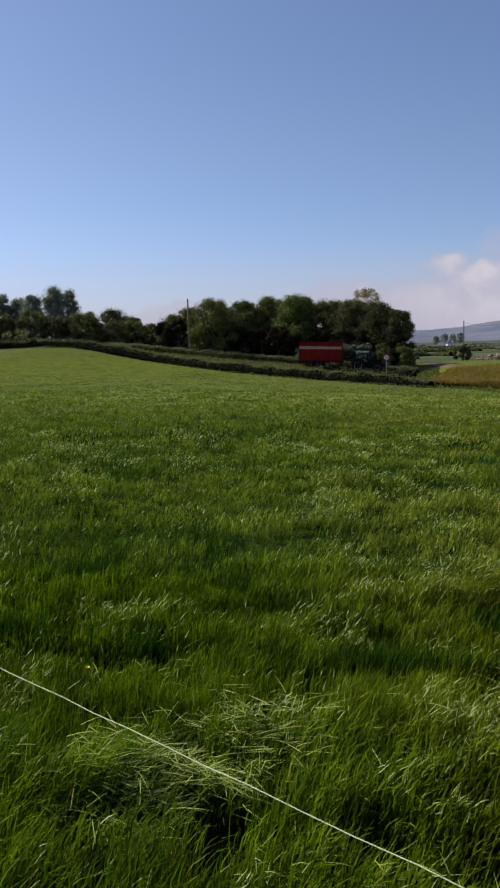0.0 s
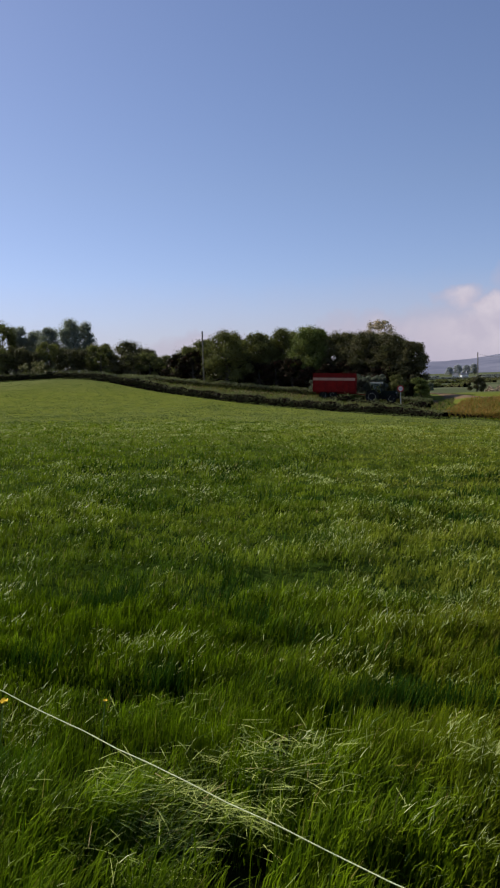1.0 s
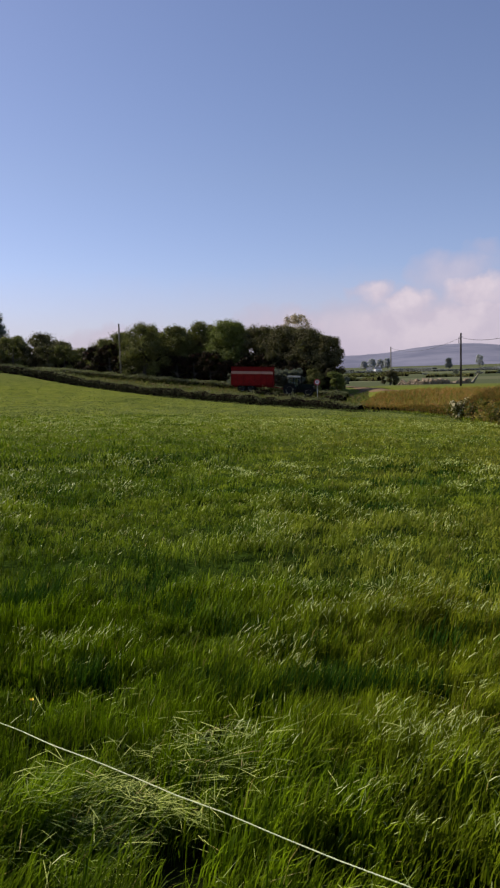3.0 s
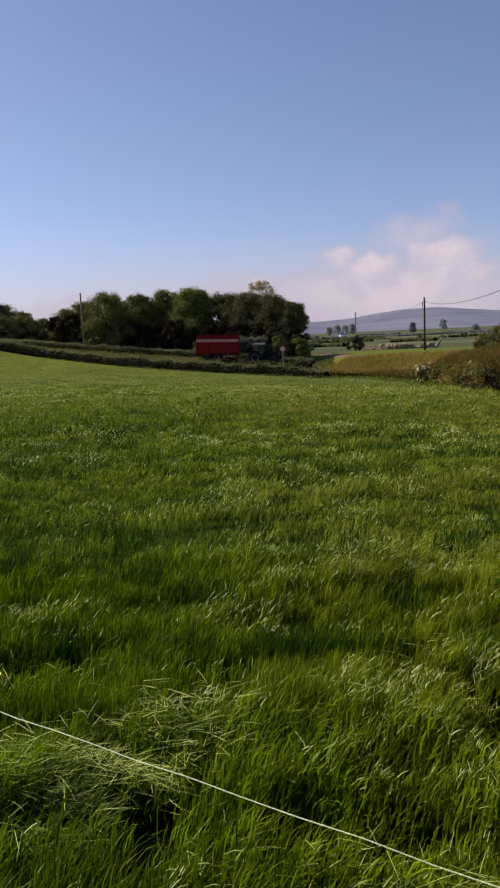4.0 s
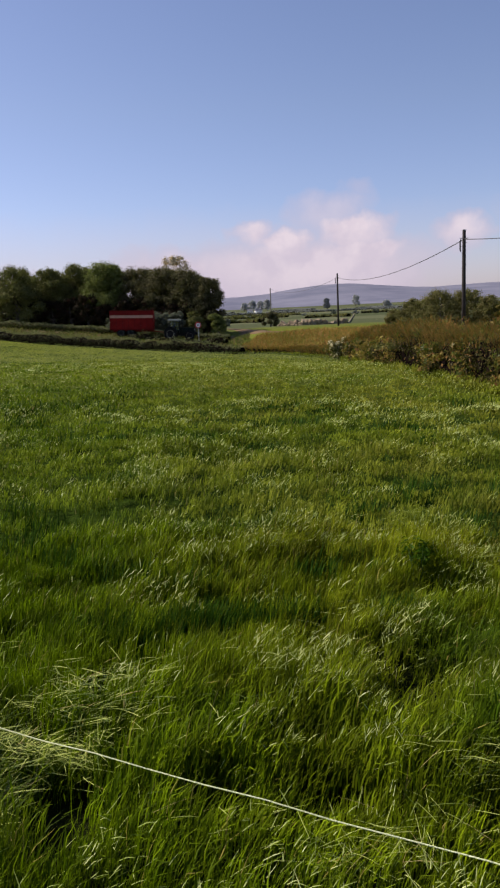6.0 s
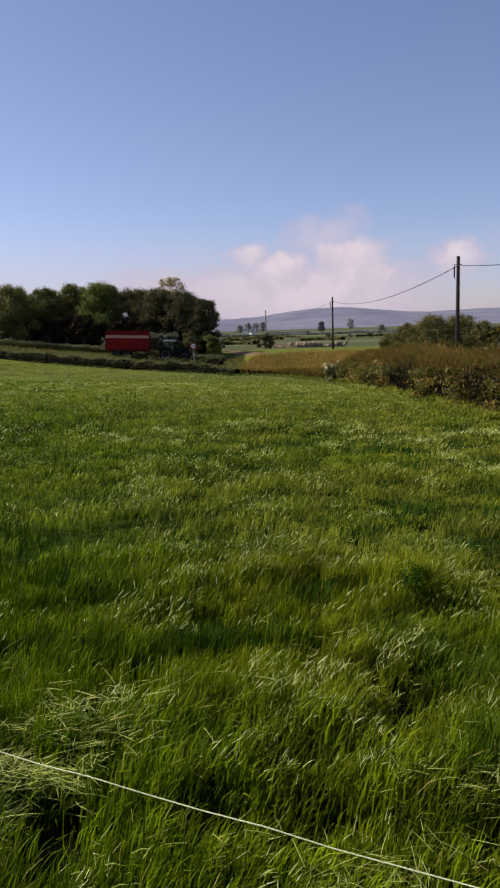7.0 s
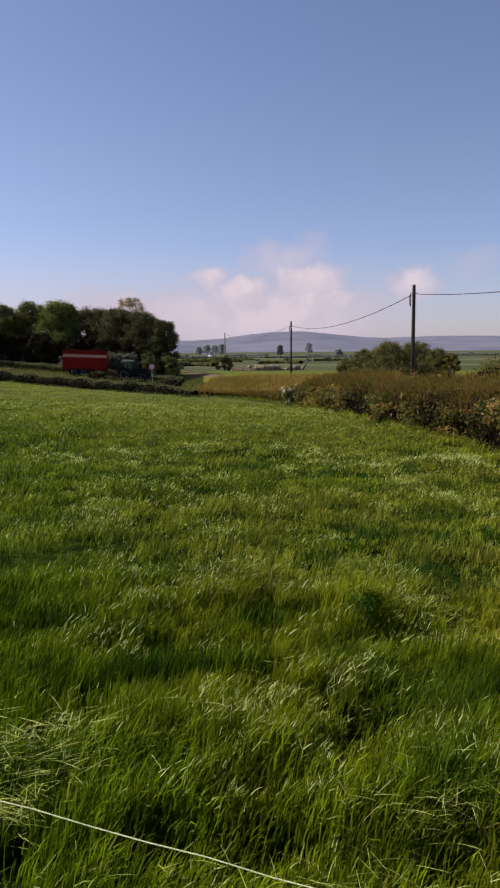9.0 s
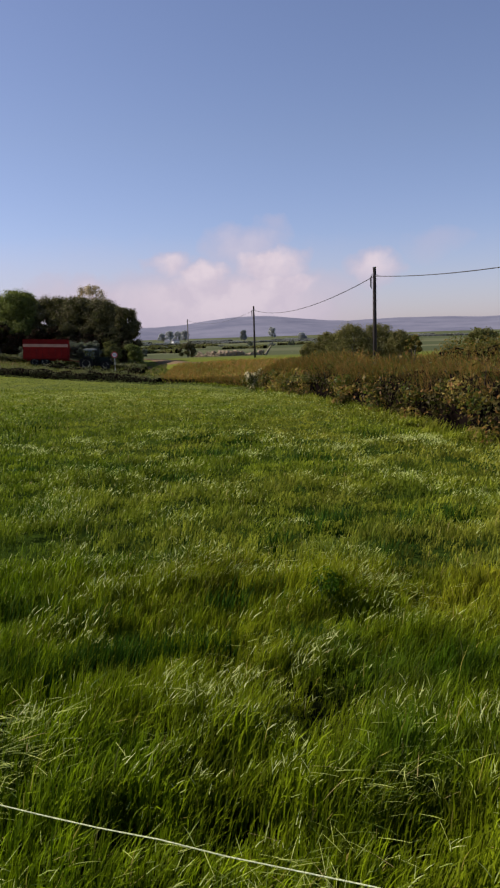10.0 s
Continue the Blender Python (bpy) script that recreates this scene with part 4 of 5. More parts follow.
root, line, side, h, wd = hedge("side_hedge", outwards(RIGHT_LINE, 1.15), lambda t: 0.6 + 0.25 * step(t, 0.0, 0.1) + 1.35 * step(t, 0.12, 0.55) - 0.62 * step(t, 0.55, 0.95), lambda t: 2.6, HEDGE_LEAF,
                                "overgrown bramble hedge with rusty grass and dark gaps beneath", lambda t: 60 + 150 * t * t, lambda t: 0.19 - 0.085 * t, hollow=0.5, upper=RUST_LEAF, ragged=0.2, upper_share=0.07)
hedge("lane_hedge", polar([(5.2, 100), (7, 98.4), (9, 96.4), (12.4, 94)]), 0.8, 1.2, FRONT_LEAF, "low broken scrub along the near edge of the lane", 50, 0.2, upper=BANK_LEAF, upper_label="sunlit paler herbage along the top", ragged=0.9)
hedge("bank_hedge", BANK_LINE, lambda t: 1.05 - 0.15 * t, 1.4, VERGE, "low overgrown bank on the far side of the lane", 110, 0.2, upper=BANK_LEAF, upper_label="sunlit paler herbage along the top", ragged=0.3, upper_share=1.0)


def bank_grass():
    """Rusty seeding grass standing out of the side hedge."""
    n = 50000
    k = rng.integers(0, len(line), n)
    arc = np.pi * (0.12 + 0.76 * rng.random(n))
    u = -np.cos(arc) * 0.56
    run = k / len(line)
    v = (0.15 + 0.33 * step(run, 0.2, 0.55)) + (0.82 - 0.33 * step(run, 0.2, 0.55)) * np.sin(arc) ** 0.5 * rng.random(n) ** 0.5
    x, y = line[k, 0] + side[k, 0] * wd[k] * u, line[k, 1] + side[k, 1] * wd[k] * u
    z = land(x, y) + h[k] * v + 0.02
    r = np.hypot(x, y)
    out = np.arctan2(side[k, 1] * u, side[k, 0] * u) + rng.normal(scale=0.8, size=n)
    me = blade_mesh("dry_grass", x, y, z, 0.12 + 0.20 * rng.random(n), 0.009 * np.maximum(r / 14, 1), out,
                    np.full(n, 0.25), 0.7 + 0.9 * rng.random(n), 2)
    mesh_part("dry_grass", me, DRY_GRASS, root, "rust-brown seeding grass")


bank_grass()


def rough_grass(n, az0, az1, near_line, far_line, material, label, tall, wide, lo=0.0, hi=0.0):
    """Uncut grass between two lines seen from the camera."""
    az = np.radians(az0 + rng.random(n) * (az1 - az0))

    def reach(rows):
        a, d = zip(*sorted([(math.atan2(p[0], p[1]), math.hypot(*p)) for p in smooth_line(rows, 1.0)]))
        return np.interp(az, a, d)
    d0, d1 = reach(near_line) + lo, reach(far_line) + hi
    r = np.sqrt(d0 * d0 + rng.random(n) * (d1 * d1 - d0 * d0))
    x, y = r * np.sin(az), r * np.cos(az)
    me = blade_mesh("rough_grass", x, y, land(x, y) - 0.03, tall * (0.5 + rng.random(n)), wide * (0.6 + 0.8 * rng.random(n)), rng.normal(scale=1.3, size=n), 0.1 + 0.5 * rng.random(n), 0.6 + 1.1 * rng.random(n), 2)
    tagged(mesh_part("rough_grass", me, material), label, "grass", kind="stuff")


rough_grass(26000, -24, 14, FRONT_LINE, BANK_LINE, VERGE, "rough uncut grass on the verges of the lane", 0.42, 0.13, 0.8, 3.0)
rough_grass(46000, 13.2, 46, RIGHT_LINE, polar([(13.2, 82), (14.2, 88), (15.0, 93), (16.0, 94), (20.0, 95), (26, 96), (34, 93), (48, 88)]), DRY_GRASS, "tall rusty seeding grass beyond the hedge", 0.56, 0.055, 0.8, 0.0)


def bramble_shoots():
    """Arching shoots with leaves that stand clear of the side hedge."""
    for i in range(80):
        k = int(len(line) * (0.25 + 0.7 * rng.random()))
        u = -0.55 + 0.9 * rng.random()
        foot = Vector((*(line[k] + side[k] * wd[k] * u), 0))
        foot.z = ground_at(foot.x, foot.y) + h[k] * (0.6 + 0.2 * rng.random())
        out = Vector((rng.normal() * 0.3, rng.normal() * 0.3, 0.35 + 0.3 * rng.random()))
        mid, tip = foot + out * 0.7, foot + out + Vector((rng.normal() * 0.2, rng.normal() * 0.2, -0.02))
        bm = bmesh.new()
        tube(bm, [foot, mid, tip], [0.009, 0.007, 0.003], 5)
        shoot = part("shoot", bm, BARK, root)
        m = 16
        t = rng.random(m)[:, None]
        p = np.array(foot) * (1 - t) + np.array(tip) * t + rng.normal(scale=0.06, size=(m, 3))
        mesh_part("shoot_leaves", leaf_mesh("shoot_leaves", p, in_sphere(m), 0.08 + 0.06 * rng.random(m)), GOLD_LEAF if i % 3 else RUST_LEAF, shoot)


bramble_shoots()


def bramble_clumps():
    """Leafy bramble clumps that bulge out of the field side of the hedge, with dark hollows between."""
    heaps = {}
    for i in range(210):
        k = int(len(line) * (0.28 + 0.7 * rng.random()))
        v = 0.08 + 0.6 * rng.random() ** 1.2
        c = line[k] + side[k] * wd[k] * (0.44 + 0.12 * rng.random())
        seen = math.degrees(math.atan2(c[0], c[1]))
        if v < 0.62 and min(abs(seen - b) / half for b, half in ((26.05, 1.0), (29.1, 0.5), (31.2, 0.6), (33.9, 0.8))) < 1:
            continue
        near = 1.0 - k / len(line)
        size = (0.16 + 0.22 * rng.random()) * (1 + 0.8 * near)
        m = 80
        d = in_sphere(m)
        p = np.array([c[0], c[1], ground_at(*c) + h[k] * v * 0.95]) + d * size * (0.5 + 0.5 * rng.random((m, 1))) * [1, 1, 0.7]
        # low clumps take dark leaves: shade at the hedge foot put into colour
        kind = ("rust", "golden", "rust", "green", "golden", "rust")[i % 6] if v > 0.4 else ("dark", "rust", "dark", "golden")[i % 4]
        heaps.setdefault(kind, []).append((p, unit(d + rng.normal(scale=0.4, size=d.shape)), (0.05 + 0.065 * rng.random(m)) * (1 + 1.3 * near)))
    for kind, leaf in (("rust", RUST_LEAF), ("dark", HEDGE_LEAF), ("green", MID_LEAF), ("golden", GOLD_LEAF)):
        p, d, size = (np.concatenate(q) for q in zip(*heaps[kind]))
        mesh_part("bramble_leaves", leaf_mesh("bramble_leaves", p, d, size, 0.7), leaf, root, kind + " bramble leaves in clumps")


bramble_clumps()


def hedge_fringe():
    """Uncut grass against the foot of the side hedge."""
    n = 9000
    k = rng.integers(0, len(line), n)
    off = wd[k] * 0.5 + 0.55 * rng.random(n) - 0.15
    x, y = line[k, 0] + side[k, 0] * off, line[k, 1] + side[k, 1] * off
    r = np.hypot(x, y)
    tall = 0.22 + 0.3 * rng.random(n) + 0.12 * soft_noise(x, y, 0.8, 71)
    me = blade_mesh("rough_grass", x, y, land(x, y) - 0.03, tall, 0.02 * np.maximum(r / 18, 0.8), rng.normal(scale=1.2, size=n), 0.1 + 0.2 * rng.random(n), 0.6 + 0.7 * rng.random(n), 2)
    tagged(mesh_part("rough_grass", me, GRASS_MASS), "long green grass against the foot of the hedge", "grass", kind="stuff")


hedge_fringe()


def blossom_bush(az, d, height, wide, label, flowers):
    """A small bush in white flower."""
    b = thing("blossom_bush", Matrix.Translation(spot(az, d)), label, "bush")
    blobs = [(np.array([(rng.random() - 0.5) * wide * 2.6, rng.normal() * wide * 0.3, height * (0.35 + 0.6 * rng.random())]), np.full(3, wide * (0.2 + 0.2 * rng.random()))) for _ in range(14)]
    p, nrm = crown_points(blobs, 140, 0.4)
    mesh_part("leaves", leaf_mesh("leaves", p, nrm, 0.10 + 0.06 * rng.random(len(p))), MID_LEAF, b)
    p, nrm = crown_points(blobs, flowers, 0.3)
    mesh_part("blossom", leaf_mesh("blossom", p * 1.03, nrm, 0.12 + 0.08 * rng.random(len(p)), 0.9), BLOSSOM, b, "clusters of white flowers")
    bm = bmesh.new()
    tube(bm, [(0, 0, -0.1), (0.05, 0, height * 0.4), (0, 0.05, height * 0.7)], [0.05, 0.04, 0.02], 6)
    part("stem", bm, BARK, b)


blossom_bush(21.2, 53.6, 1.35, 0.8, "small bush with creamy white flowers at the hedge foot", 36)
blossom_bush(-16.9, 133, 3.0, 1.6, "hawthorn bush in white flower among dark hedge trees", 22)
blossom_bush(28.4, 78, 3.8, 1.4, "hawthorn in white flower beyond the willows", 30)

# ---- trees ----
COPSE = "trees in the roadside copse"
for az, d, top, half, leaf in [(-5.3, 127, 2.6, 1.5, MID_LEAF), (-4.2, 125, 3.1, 1.2, MID_LEAF), (-2.6, 117, 3.75, 2.0, MID_LEAF), (-0.2, 121, 3.55, 1.5, MID_LEAF), (1.8, 123, 3.75, 1.7, MID_LEAF)]:
    tree(az, d, top, half, leaf, "rounded green broadleaf tree in the dense roadside copse", group=COPSE)
tree(3.7, 118.5, 3.85, 1.75, LIGHT_LEAF, "bright yellow-green broadleaf tree leaning out of the copse", group=COPSE, boughs=60, low=0.25)
for az, d, top, half in [(6.2, 118, 3.35, 1.8), (8.0, 115, 3.35, 1.7), (9.7, 113, 3.1, 1.7), (11.2, 111, 2.4, 1.4)]:
    tree(az, d, top, half, DARK_LEAF, "dark green broadleaf tree at the end of the copse", group=COPSE)
tree(8.85, 131, 4.1, 1.75, PALE_LEAF, "pale thinly leaved ash standing behind the copse", group=COPSE, boughs=70, per=70, gaps=1.0, low=0.45, fill=3, lobe=0.45)
for az, d, top, half in [(4.2, 108, -0.2, 1.0), (5.1, 107.6, 0.0, 0.9), (6.0, 107, -0.1, 0.9), (6.9, 106.6, 0.0, 0.9), (7.8, 106.3, -0.15, 0.9), (8.7, 106, -0.1, 0.9)]:
    tree(az, d, top, half, GREY_LEAF, "grey-green shrub under the edge of the copse", "shrub", "shrubs along the lane", boughs=22, per=120, size=0.24, name="shrub", foot=0.3, gaps=0.9, lobe=0.6)
tree(10.1, 105.5, -0.1, 0.8, MID_LEAF, "green shrub behind the road sign", "shrub", "shrubs along the lane", boughs=16, per=170, size=0.24, name="shrub", foot=0.3)
tree(11.8, 106, -0.4, 0.8, LIGHT_LEAF, "rounded yellow-green bush by the road bend", "shrub", boughs=18, per=190, size=0.24, name="shrub", foot=0.3)
for i in range(15):
    az = -6.4 + i * 1.25
    tree(az, 124.0 - 1.35 * i + 0.03 * i * i, 2.1 - 0.125 * i + 0.35 * math.sin(i * 2.1), 1.1, SHADE_LEAF, "dark thorny undergrowth at the foot of the copse", "shrub", "undergrowth of the copse", boughs=14, per=130, size=0.33, name="undergrowth_shrub", foot=0.28)
for az, d, top, half in [(-4.3, 127, 2.6, 1.6), (-1.6, 125, 3.3, 1.8), (0.6, 126, 3.2, 1.8), (2.7, 126, 3.4, 1.8), (5.0, 124, 3.4, 1.8), (7.0, 122, 3.15, 1.8), (8.8, 120, 3.0, 1.8), (10.4, 117, 2.55, 1.5)]:
    tree(az, d, top, half, DARK_LEAF, "dark broadleaf tree deep inside the roadside copse", group=COPSE, boughs=34, per=120, size=0.36, fill=30)
# added behind the copse to close gaps of sky, in shade-dark leaves
hedge("copse_thicket", polar([(-9, 139), (-4, 133), (0, 130), (4, 128), (8, 124), (11, 118)]), 3.4, 2.2, SHADE_LEAF, "dense dark thicket along the back of the copse", 14, 0.5, ragged=0.3)
LEFT = "trees behind the upper hedge"
for az, d, top, half, leaf in [(-21.0, 146, 4.9, 2.0, MID_LEAF), (-18.9, 150, 4.7, 1.2, MID_LEAF), (-17.7, 152, 4.35, 0.75, SILVER_LEAF), (-16.6, 153, 4.1, 0.8, SILVER_LEAF), (-15.6, 150, 4.3, 0.8, SILVER_LEAF), (-14.1, 147, 4.95, 0.8, SILVER_LEAF), (-13.1, 149, 4.6, 0.7, SILVER_LEAF),
                               (-11.8, 152, 2.95, 1.0, MID_LEAF), (-9.8, 148, 3.15, 1.3, DARK_LEAF), (-8.5, 146, 2.5, 0.9, DARK_LEAF), (-7.2, 140, 1.95, 1.0, MID_LEAF)]:
    tree(az, d, top, half, leaf, "slender broadleaf tree behind the upper hedge", group=LEFT, boughs=30, per=170, size=0.31, gaps=0.8, lobe=0.95, low=0.1, fill=40)
for i in range(13):
    az = -22.8 + i * 1.2
    tree(az, 141 - i * 0.4, 2.85 - 0.11 * max(i - 8, 0) * 2 + 0.35 * math.sin(i * 2.3), 1.3, DARK_LEAF if i % 3 else MID_LEAF, "dark hawthorn bush in the upper hedge", "shrub", "bushes in the upper hedge", boughs=18, per=140, size=0.33, name="hawthorn_bush", foot=0.28)
tree(15.8, 146, -0.45, 0.72, DARK_LEAF, "round dark bush beside the road", "shrub", boughs=16, per=170, size=0.26, name="shrub", foot=0.3)
WILLOW = "willow bushes beyond the side hedge"
for az, d, top, half, leaf in [(25.2, 77, -0.75, 1.2, OLIVE_LEAF), (26.5, 76, 0.05, 1.6, OLIVE_LEAF), (28.2, 73, 0.72, 1.8, OLIVE_LEAF), (30.1, 74, 0.60, 1.8, OLIVE_LEAF), (31.7, 72, 0.05, 1.3, OLIVE_LEAF)]:
    tree(az, d, top, half, leaf, "rounded olive-green willow bush beyond the hedge", "shrub", WILLOW, boughs=52, per=150, size=0.135, low=0.03, gaps=0.7, name="willow_bush", foot=0.28)
tree(32.7, 70, -0.35, 0.75, RUST_LEAF, "reddish bramble bush beside the willows", "shrub", boughs=8, per=220, size=0.2, low=0.1, name="bramble_bush")
for az, top in ((37.6, 0.05), (39.8, 0.0), (42.5, 0.2)):
    tree(az, 92, top, 1.4, MID_LEAF, "low green bush in the next field hedge", "shrub", boughs=20, per=170, size=0.26, low=0.05, name="field_bush", foot=0.28)
hedge("rusty_hedge", polar([(33.2, 60), (35.2, 58), (38, 55), (44, 52)]), lambda t: 1.5 + 1.0 * step(t, 0.0, 0.3), 1.6, RUST_LEAF, "low rusty-brown hedge beyond the side hedge", 70, 0.16)
# far hedgerows and trees on the plain
for az, d, top, half in [(13.9, 1500, 0.30, 0.34), (14.5, 1450, 0.46, 0.36), (15.1, 1500, 0.42, 0.34), (15.6, 1480, 0.48, 0.3), (20.03, 1000, 0.34, 0.27), (22.15, 1700, 0.52, 0.34), (24.4, 1100, 0.02, 0.3)]:
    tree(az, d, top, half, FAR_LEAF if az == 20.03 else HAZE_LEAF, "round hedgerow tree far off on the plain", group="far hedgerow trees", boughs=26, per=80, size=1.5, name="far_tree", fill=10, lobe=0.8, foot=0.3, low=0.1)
for a, b, d in [(11.5, 19.5, 760), (19, 27, 720), (12, 17, 390), (18.5, 21.6, 300), (12, 15, 240), (24, 40, 900), (22.6, 33, 420), (13, 18, 520), (9, 13, 1150), (16, 19, 1100), (22.2, 24.3, 900), (28, 34, 1200), (37, 42, 1000)]:
    k = d / 300
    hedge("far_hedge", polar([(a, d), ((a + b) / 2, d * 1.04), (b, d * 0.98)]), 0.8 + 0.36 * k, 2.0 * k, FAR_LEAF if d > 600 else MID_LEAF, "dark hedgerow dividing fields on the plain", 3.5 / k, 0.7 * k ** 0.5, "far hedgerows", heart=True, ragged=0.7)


for i in range(8):
    az, d = 12.5 + i * 1.9 + 0.4 * math.sin(i * 5.1), 190 + 260 * abs(math.sin(i * 1.7))
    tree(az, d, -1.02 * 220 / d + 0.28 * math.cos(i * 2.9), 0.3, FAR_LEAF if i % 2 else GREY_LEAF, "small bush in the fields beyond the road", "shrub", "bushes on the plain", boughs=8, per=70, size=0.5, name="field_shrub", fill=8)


# ---- poles and wires ----
def utility_pole(az, d, top_el, wood, label, group="", arm=True):
    base = spot(az, d)
    height = EYE + d * math.tan(radians(top_el)) - base.z
    p = thing("utility_pole", Matrix.Translation(base), label, "utility pole", group)
    bm = bmesh.new()
    tube(bm, [(0, 0, -0.5), (0.0, 0, height * 0.5), (0, 0, height - 0.05), (0, 0, height)], [0.155, 0.135, 0.115, 0.10], 12)
    part("post", bm, wood, p, smooth=True)
    bm = bmesh.new()
    box(bm, 0, 0, height + 0.015, 0.24, 0.24, 0.03, 0.008)
    part("cap", bm, STEEL, p)
    for i in range(8 if arm else 0):
        bm = bmesh.new()
        s = 1 if i % 2 else -1
        tube(bm, [(0.10 * s, 0, height - 2.6 + i * 0.25), (0.24 * s, 0, height - 2.6 + i * 0.25)], 0.010, 5)
        part("step_bolt", bm, STEEL, p)
    if arm:
        bm = bmesh.new()
        tube(bm, [(-0.26, 0, height - 0.62), (-0.30, 0, height - 0.75), (-0.30, 0, height - 1.35), (-0.24, 0, height - 1.5)], [0.03, 0.05, 0.05, 0.03], 7)
        part("cable_joint", bm, BLACK, p, "black cable joint box")
        bm = bmesh.new()
        tube(bm, [(-0.32, 0, height - 0.55), (0.32, 0, height - 0.55)], 0.03, 6)
        part("bracket", bm, STEEL, p)
    return base + Vector((0, 0, height))


ROADSIDE = "poles along the road"
top1 = utility_pole(29.85, 55, 4.67, POLE_WOOD, "tall dark wooden utility pole behind the hedge", ROADSIDE)
top2 = utility_pole(20.85, 112, 2.12, POLE_WOOD, "dark wooden utility pole by the road", ROADSIDE)
top3 = utility_pole(15.86, 170, 1.28, GREY_POLE, "grey wooden utility pole far along the road", ROADSIDE, False)
utility_pole(-4.36, 118.2, 3.62, GREY_POLE, "weathered grey utility pole in front of the copse", "", False)
top0 = utility_pole(84, 20, 13.0, POLE_WOOD, "dark wooden utility pole carrying the overhead cable", ROADSIDE)


def span_wire(a, b, sag, radius, label, name="overhead_cable"):
    bm = bmesh.new()
    pts = []
    for i in range(25):
        t = i / 24
        p = a.lerp(b, t)
        pts.append(p - Vector((0, 0, sag * 4 * t * (1 - t))))
    tube(bm, pts, radius, 6)
    me = bpy.data.meshes.new(name)
    bm.to_mesh(me)
    bm.free()
    tagged(mesh_part(name, me, CABLE), label, "cable")


drop = Vector((0, 0, 0.62))
span_wire(top1 - drop, top2 - drop, 1.25, 0.028, "black overhead cable sagging between two poles")
span_wire(top1 - drop, top0 - drop, 1.1, 0.028, "black overhead cable running out over the hedge")
span_wire(top2 - drop, top3 - drop * 0.4, 1.3, 0.02, "thin black overhead cable between roadside poles")


# ---- road sign ----
def road_sign(az, d):
    base = spot(az, d)
    face = math.degrees(math.atan2(-base.x, base.y))
    sgn = thing("road_sign", Matrix.Translation(base) @ pose(0, 0, 0, 0, 0, face), "round white road sign with a red ring on a grey post", "road sign")
    hub = EYE + d * math.tan(radians(-1.24)) - base.z
    bm = bmesh.new()
    tube(bm, [(0, 0.05, -0.3), (0, 0.05, hub + 0.3)], 0.04, 8)
    part("post", bm, STEEL, sgn)
    bm = bmesh.new()
    lathe(bm, [(0.39, 0.0), (0.40, 0.01), (0.40, 0.03), (0.39, 0.035)], 32, "Y", (0, -0.03, hub))
    part("plate", bm, WHITE, sgn, "white round plate")
    bm = bmesh.new()
    rings = [[bm.verts.new((r * math.cos(2 * math.pi * i / 32), y, hub + r * math.sin(2 * math.pi * i / 32))) for i in range(32)] for r, y in ((0.40, -0.034), (0.40, -0.042), (0.28, -0.042), (0.28, -0.034))]
    for a, b in zip(rings, rings[1:] + rings[:1]):
        for i in range(32):
            bm.faces.new((a[i], a[(i + 1) % 32], b[(i + 1) % 32], b[i]))
    bmesh.ops.recalc_face_normals(bm, faces=bm.faces)
    part("ring", bm, SIGN_RED, sgn, "red ring")
    for x in (-0.08, 0.08):
        bm = bmesh.new()
        box(bm, x, -0.04, hub, 0.08, 0.01, 0.2, 0.004)
        part("marking", bm, SIGN_BLACK, sgn, "dark bar on the sign face")


road_sign(10.36, 96.0)


# ---- tractor and trailer ----
def wheel(parent, x, y, r, w, rim_material, name="wheel"):
    holder = new(name)
    holder.parent, holder.location = parent, (x, y, r)
    bm = bmesh.new()
    lathe(bm, [(r * 0.56, -w / 2), (r * 0.9, -w / 2), (r * 0.98, -w * 0.4), (r, -w * 0.2), (r, w * 0.2), (r * 0.98, w * 0.4), (r * 0.9, w / 2), (r * 0.56, w / 2)], 28, "Y")
    for i in range(22):
        a = 2 * math.pi * i / 22
        for s in (-1, 1):
            made = bmesh.ops.create_cube(bm, size=1.0)["verts"]
            m = Matrix.Rotation(a, 4, "Y") @ Matrix.Translation((0, s * w * 0.23, r)) @ Matrix.Rotation(0.6 * s, 4, "Z") @ Matrix.Diagonal((0.05, w * 0.5, 0.06, 1))
            bmesh.ops.transform(bm, matrix=m, verts=made)
    part("tyre", bm, RUBBER, holder)
    bm = bmesh.new()
    lathe(bm, [(r * 0.12, -w * 0.36), (r * 0.40, -w * 0.30), (r * 0.50, -w * 0.46), (r * 0.57, -w * 0.52), (r * 0.57, w * 0.52), (r * 0.50, w * 0.46), (r * 0.40, w * 0.30), (r * 0.12, w * 0.36)], 24, "Y")
    part("rim", bm, rim_material, holder, smooth=False)
    return holder


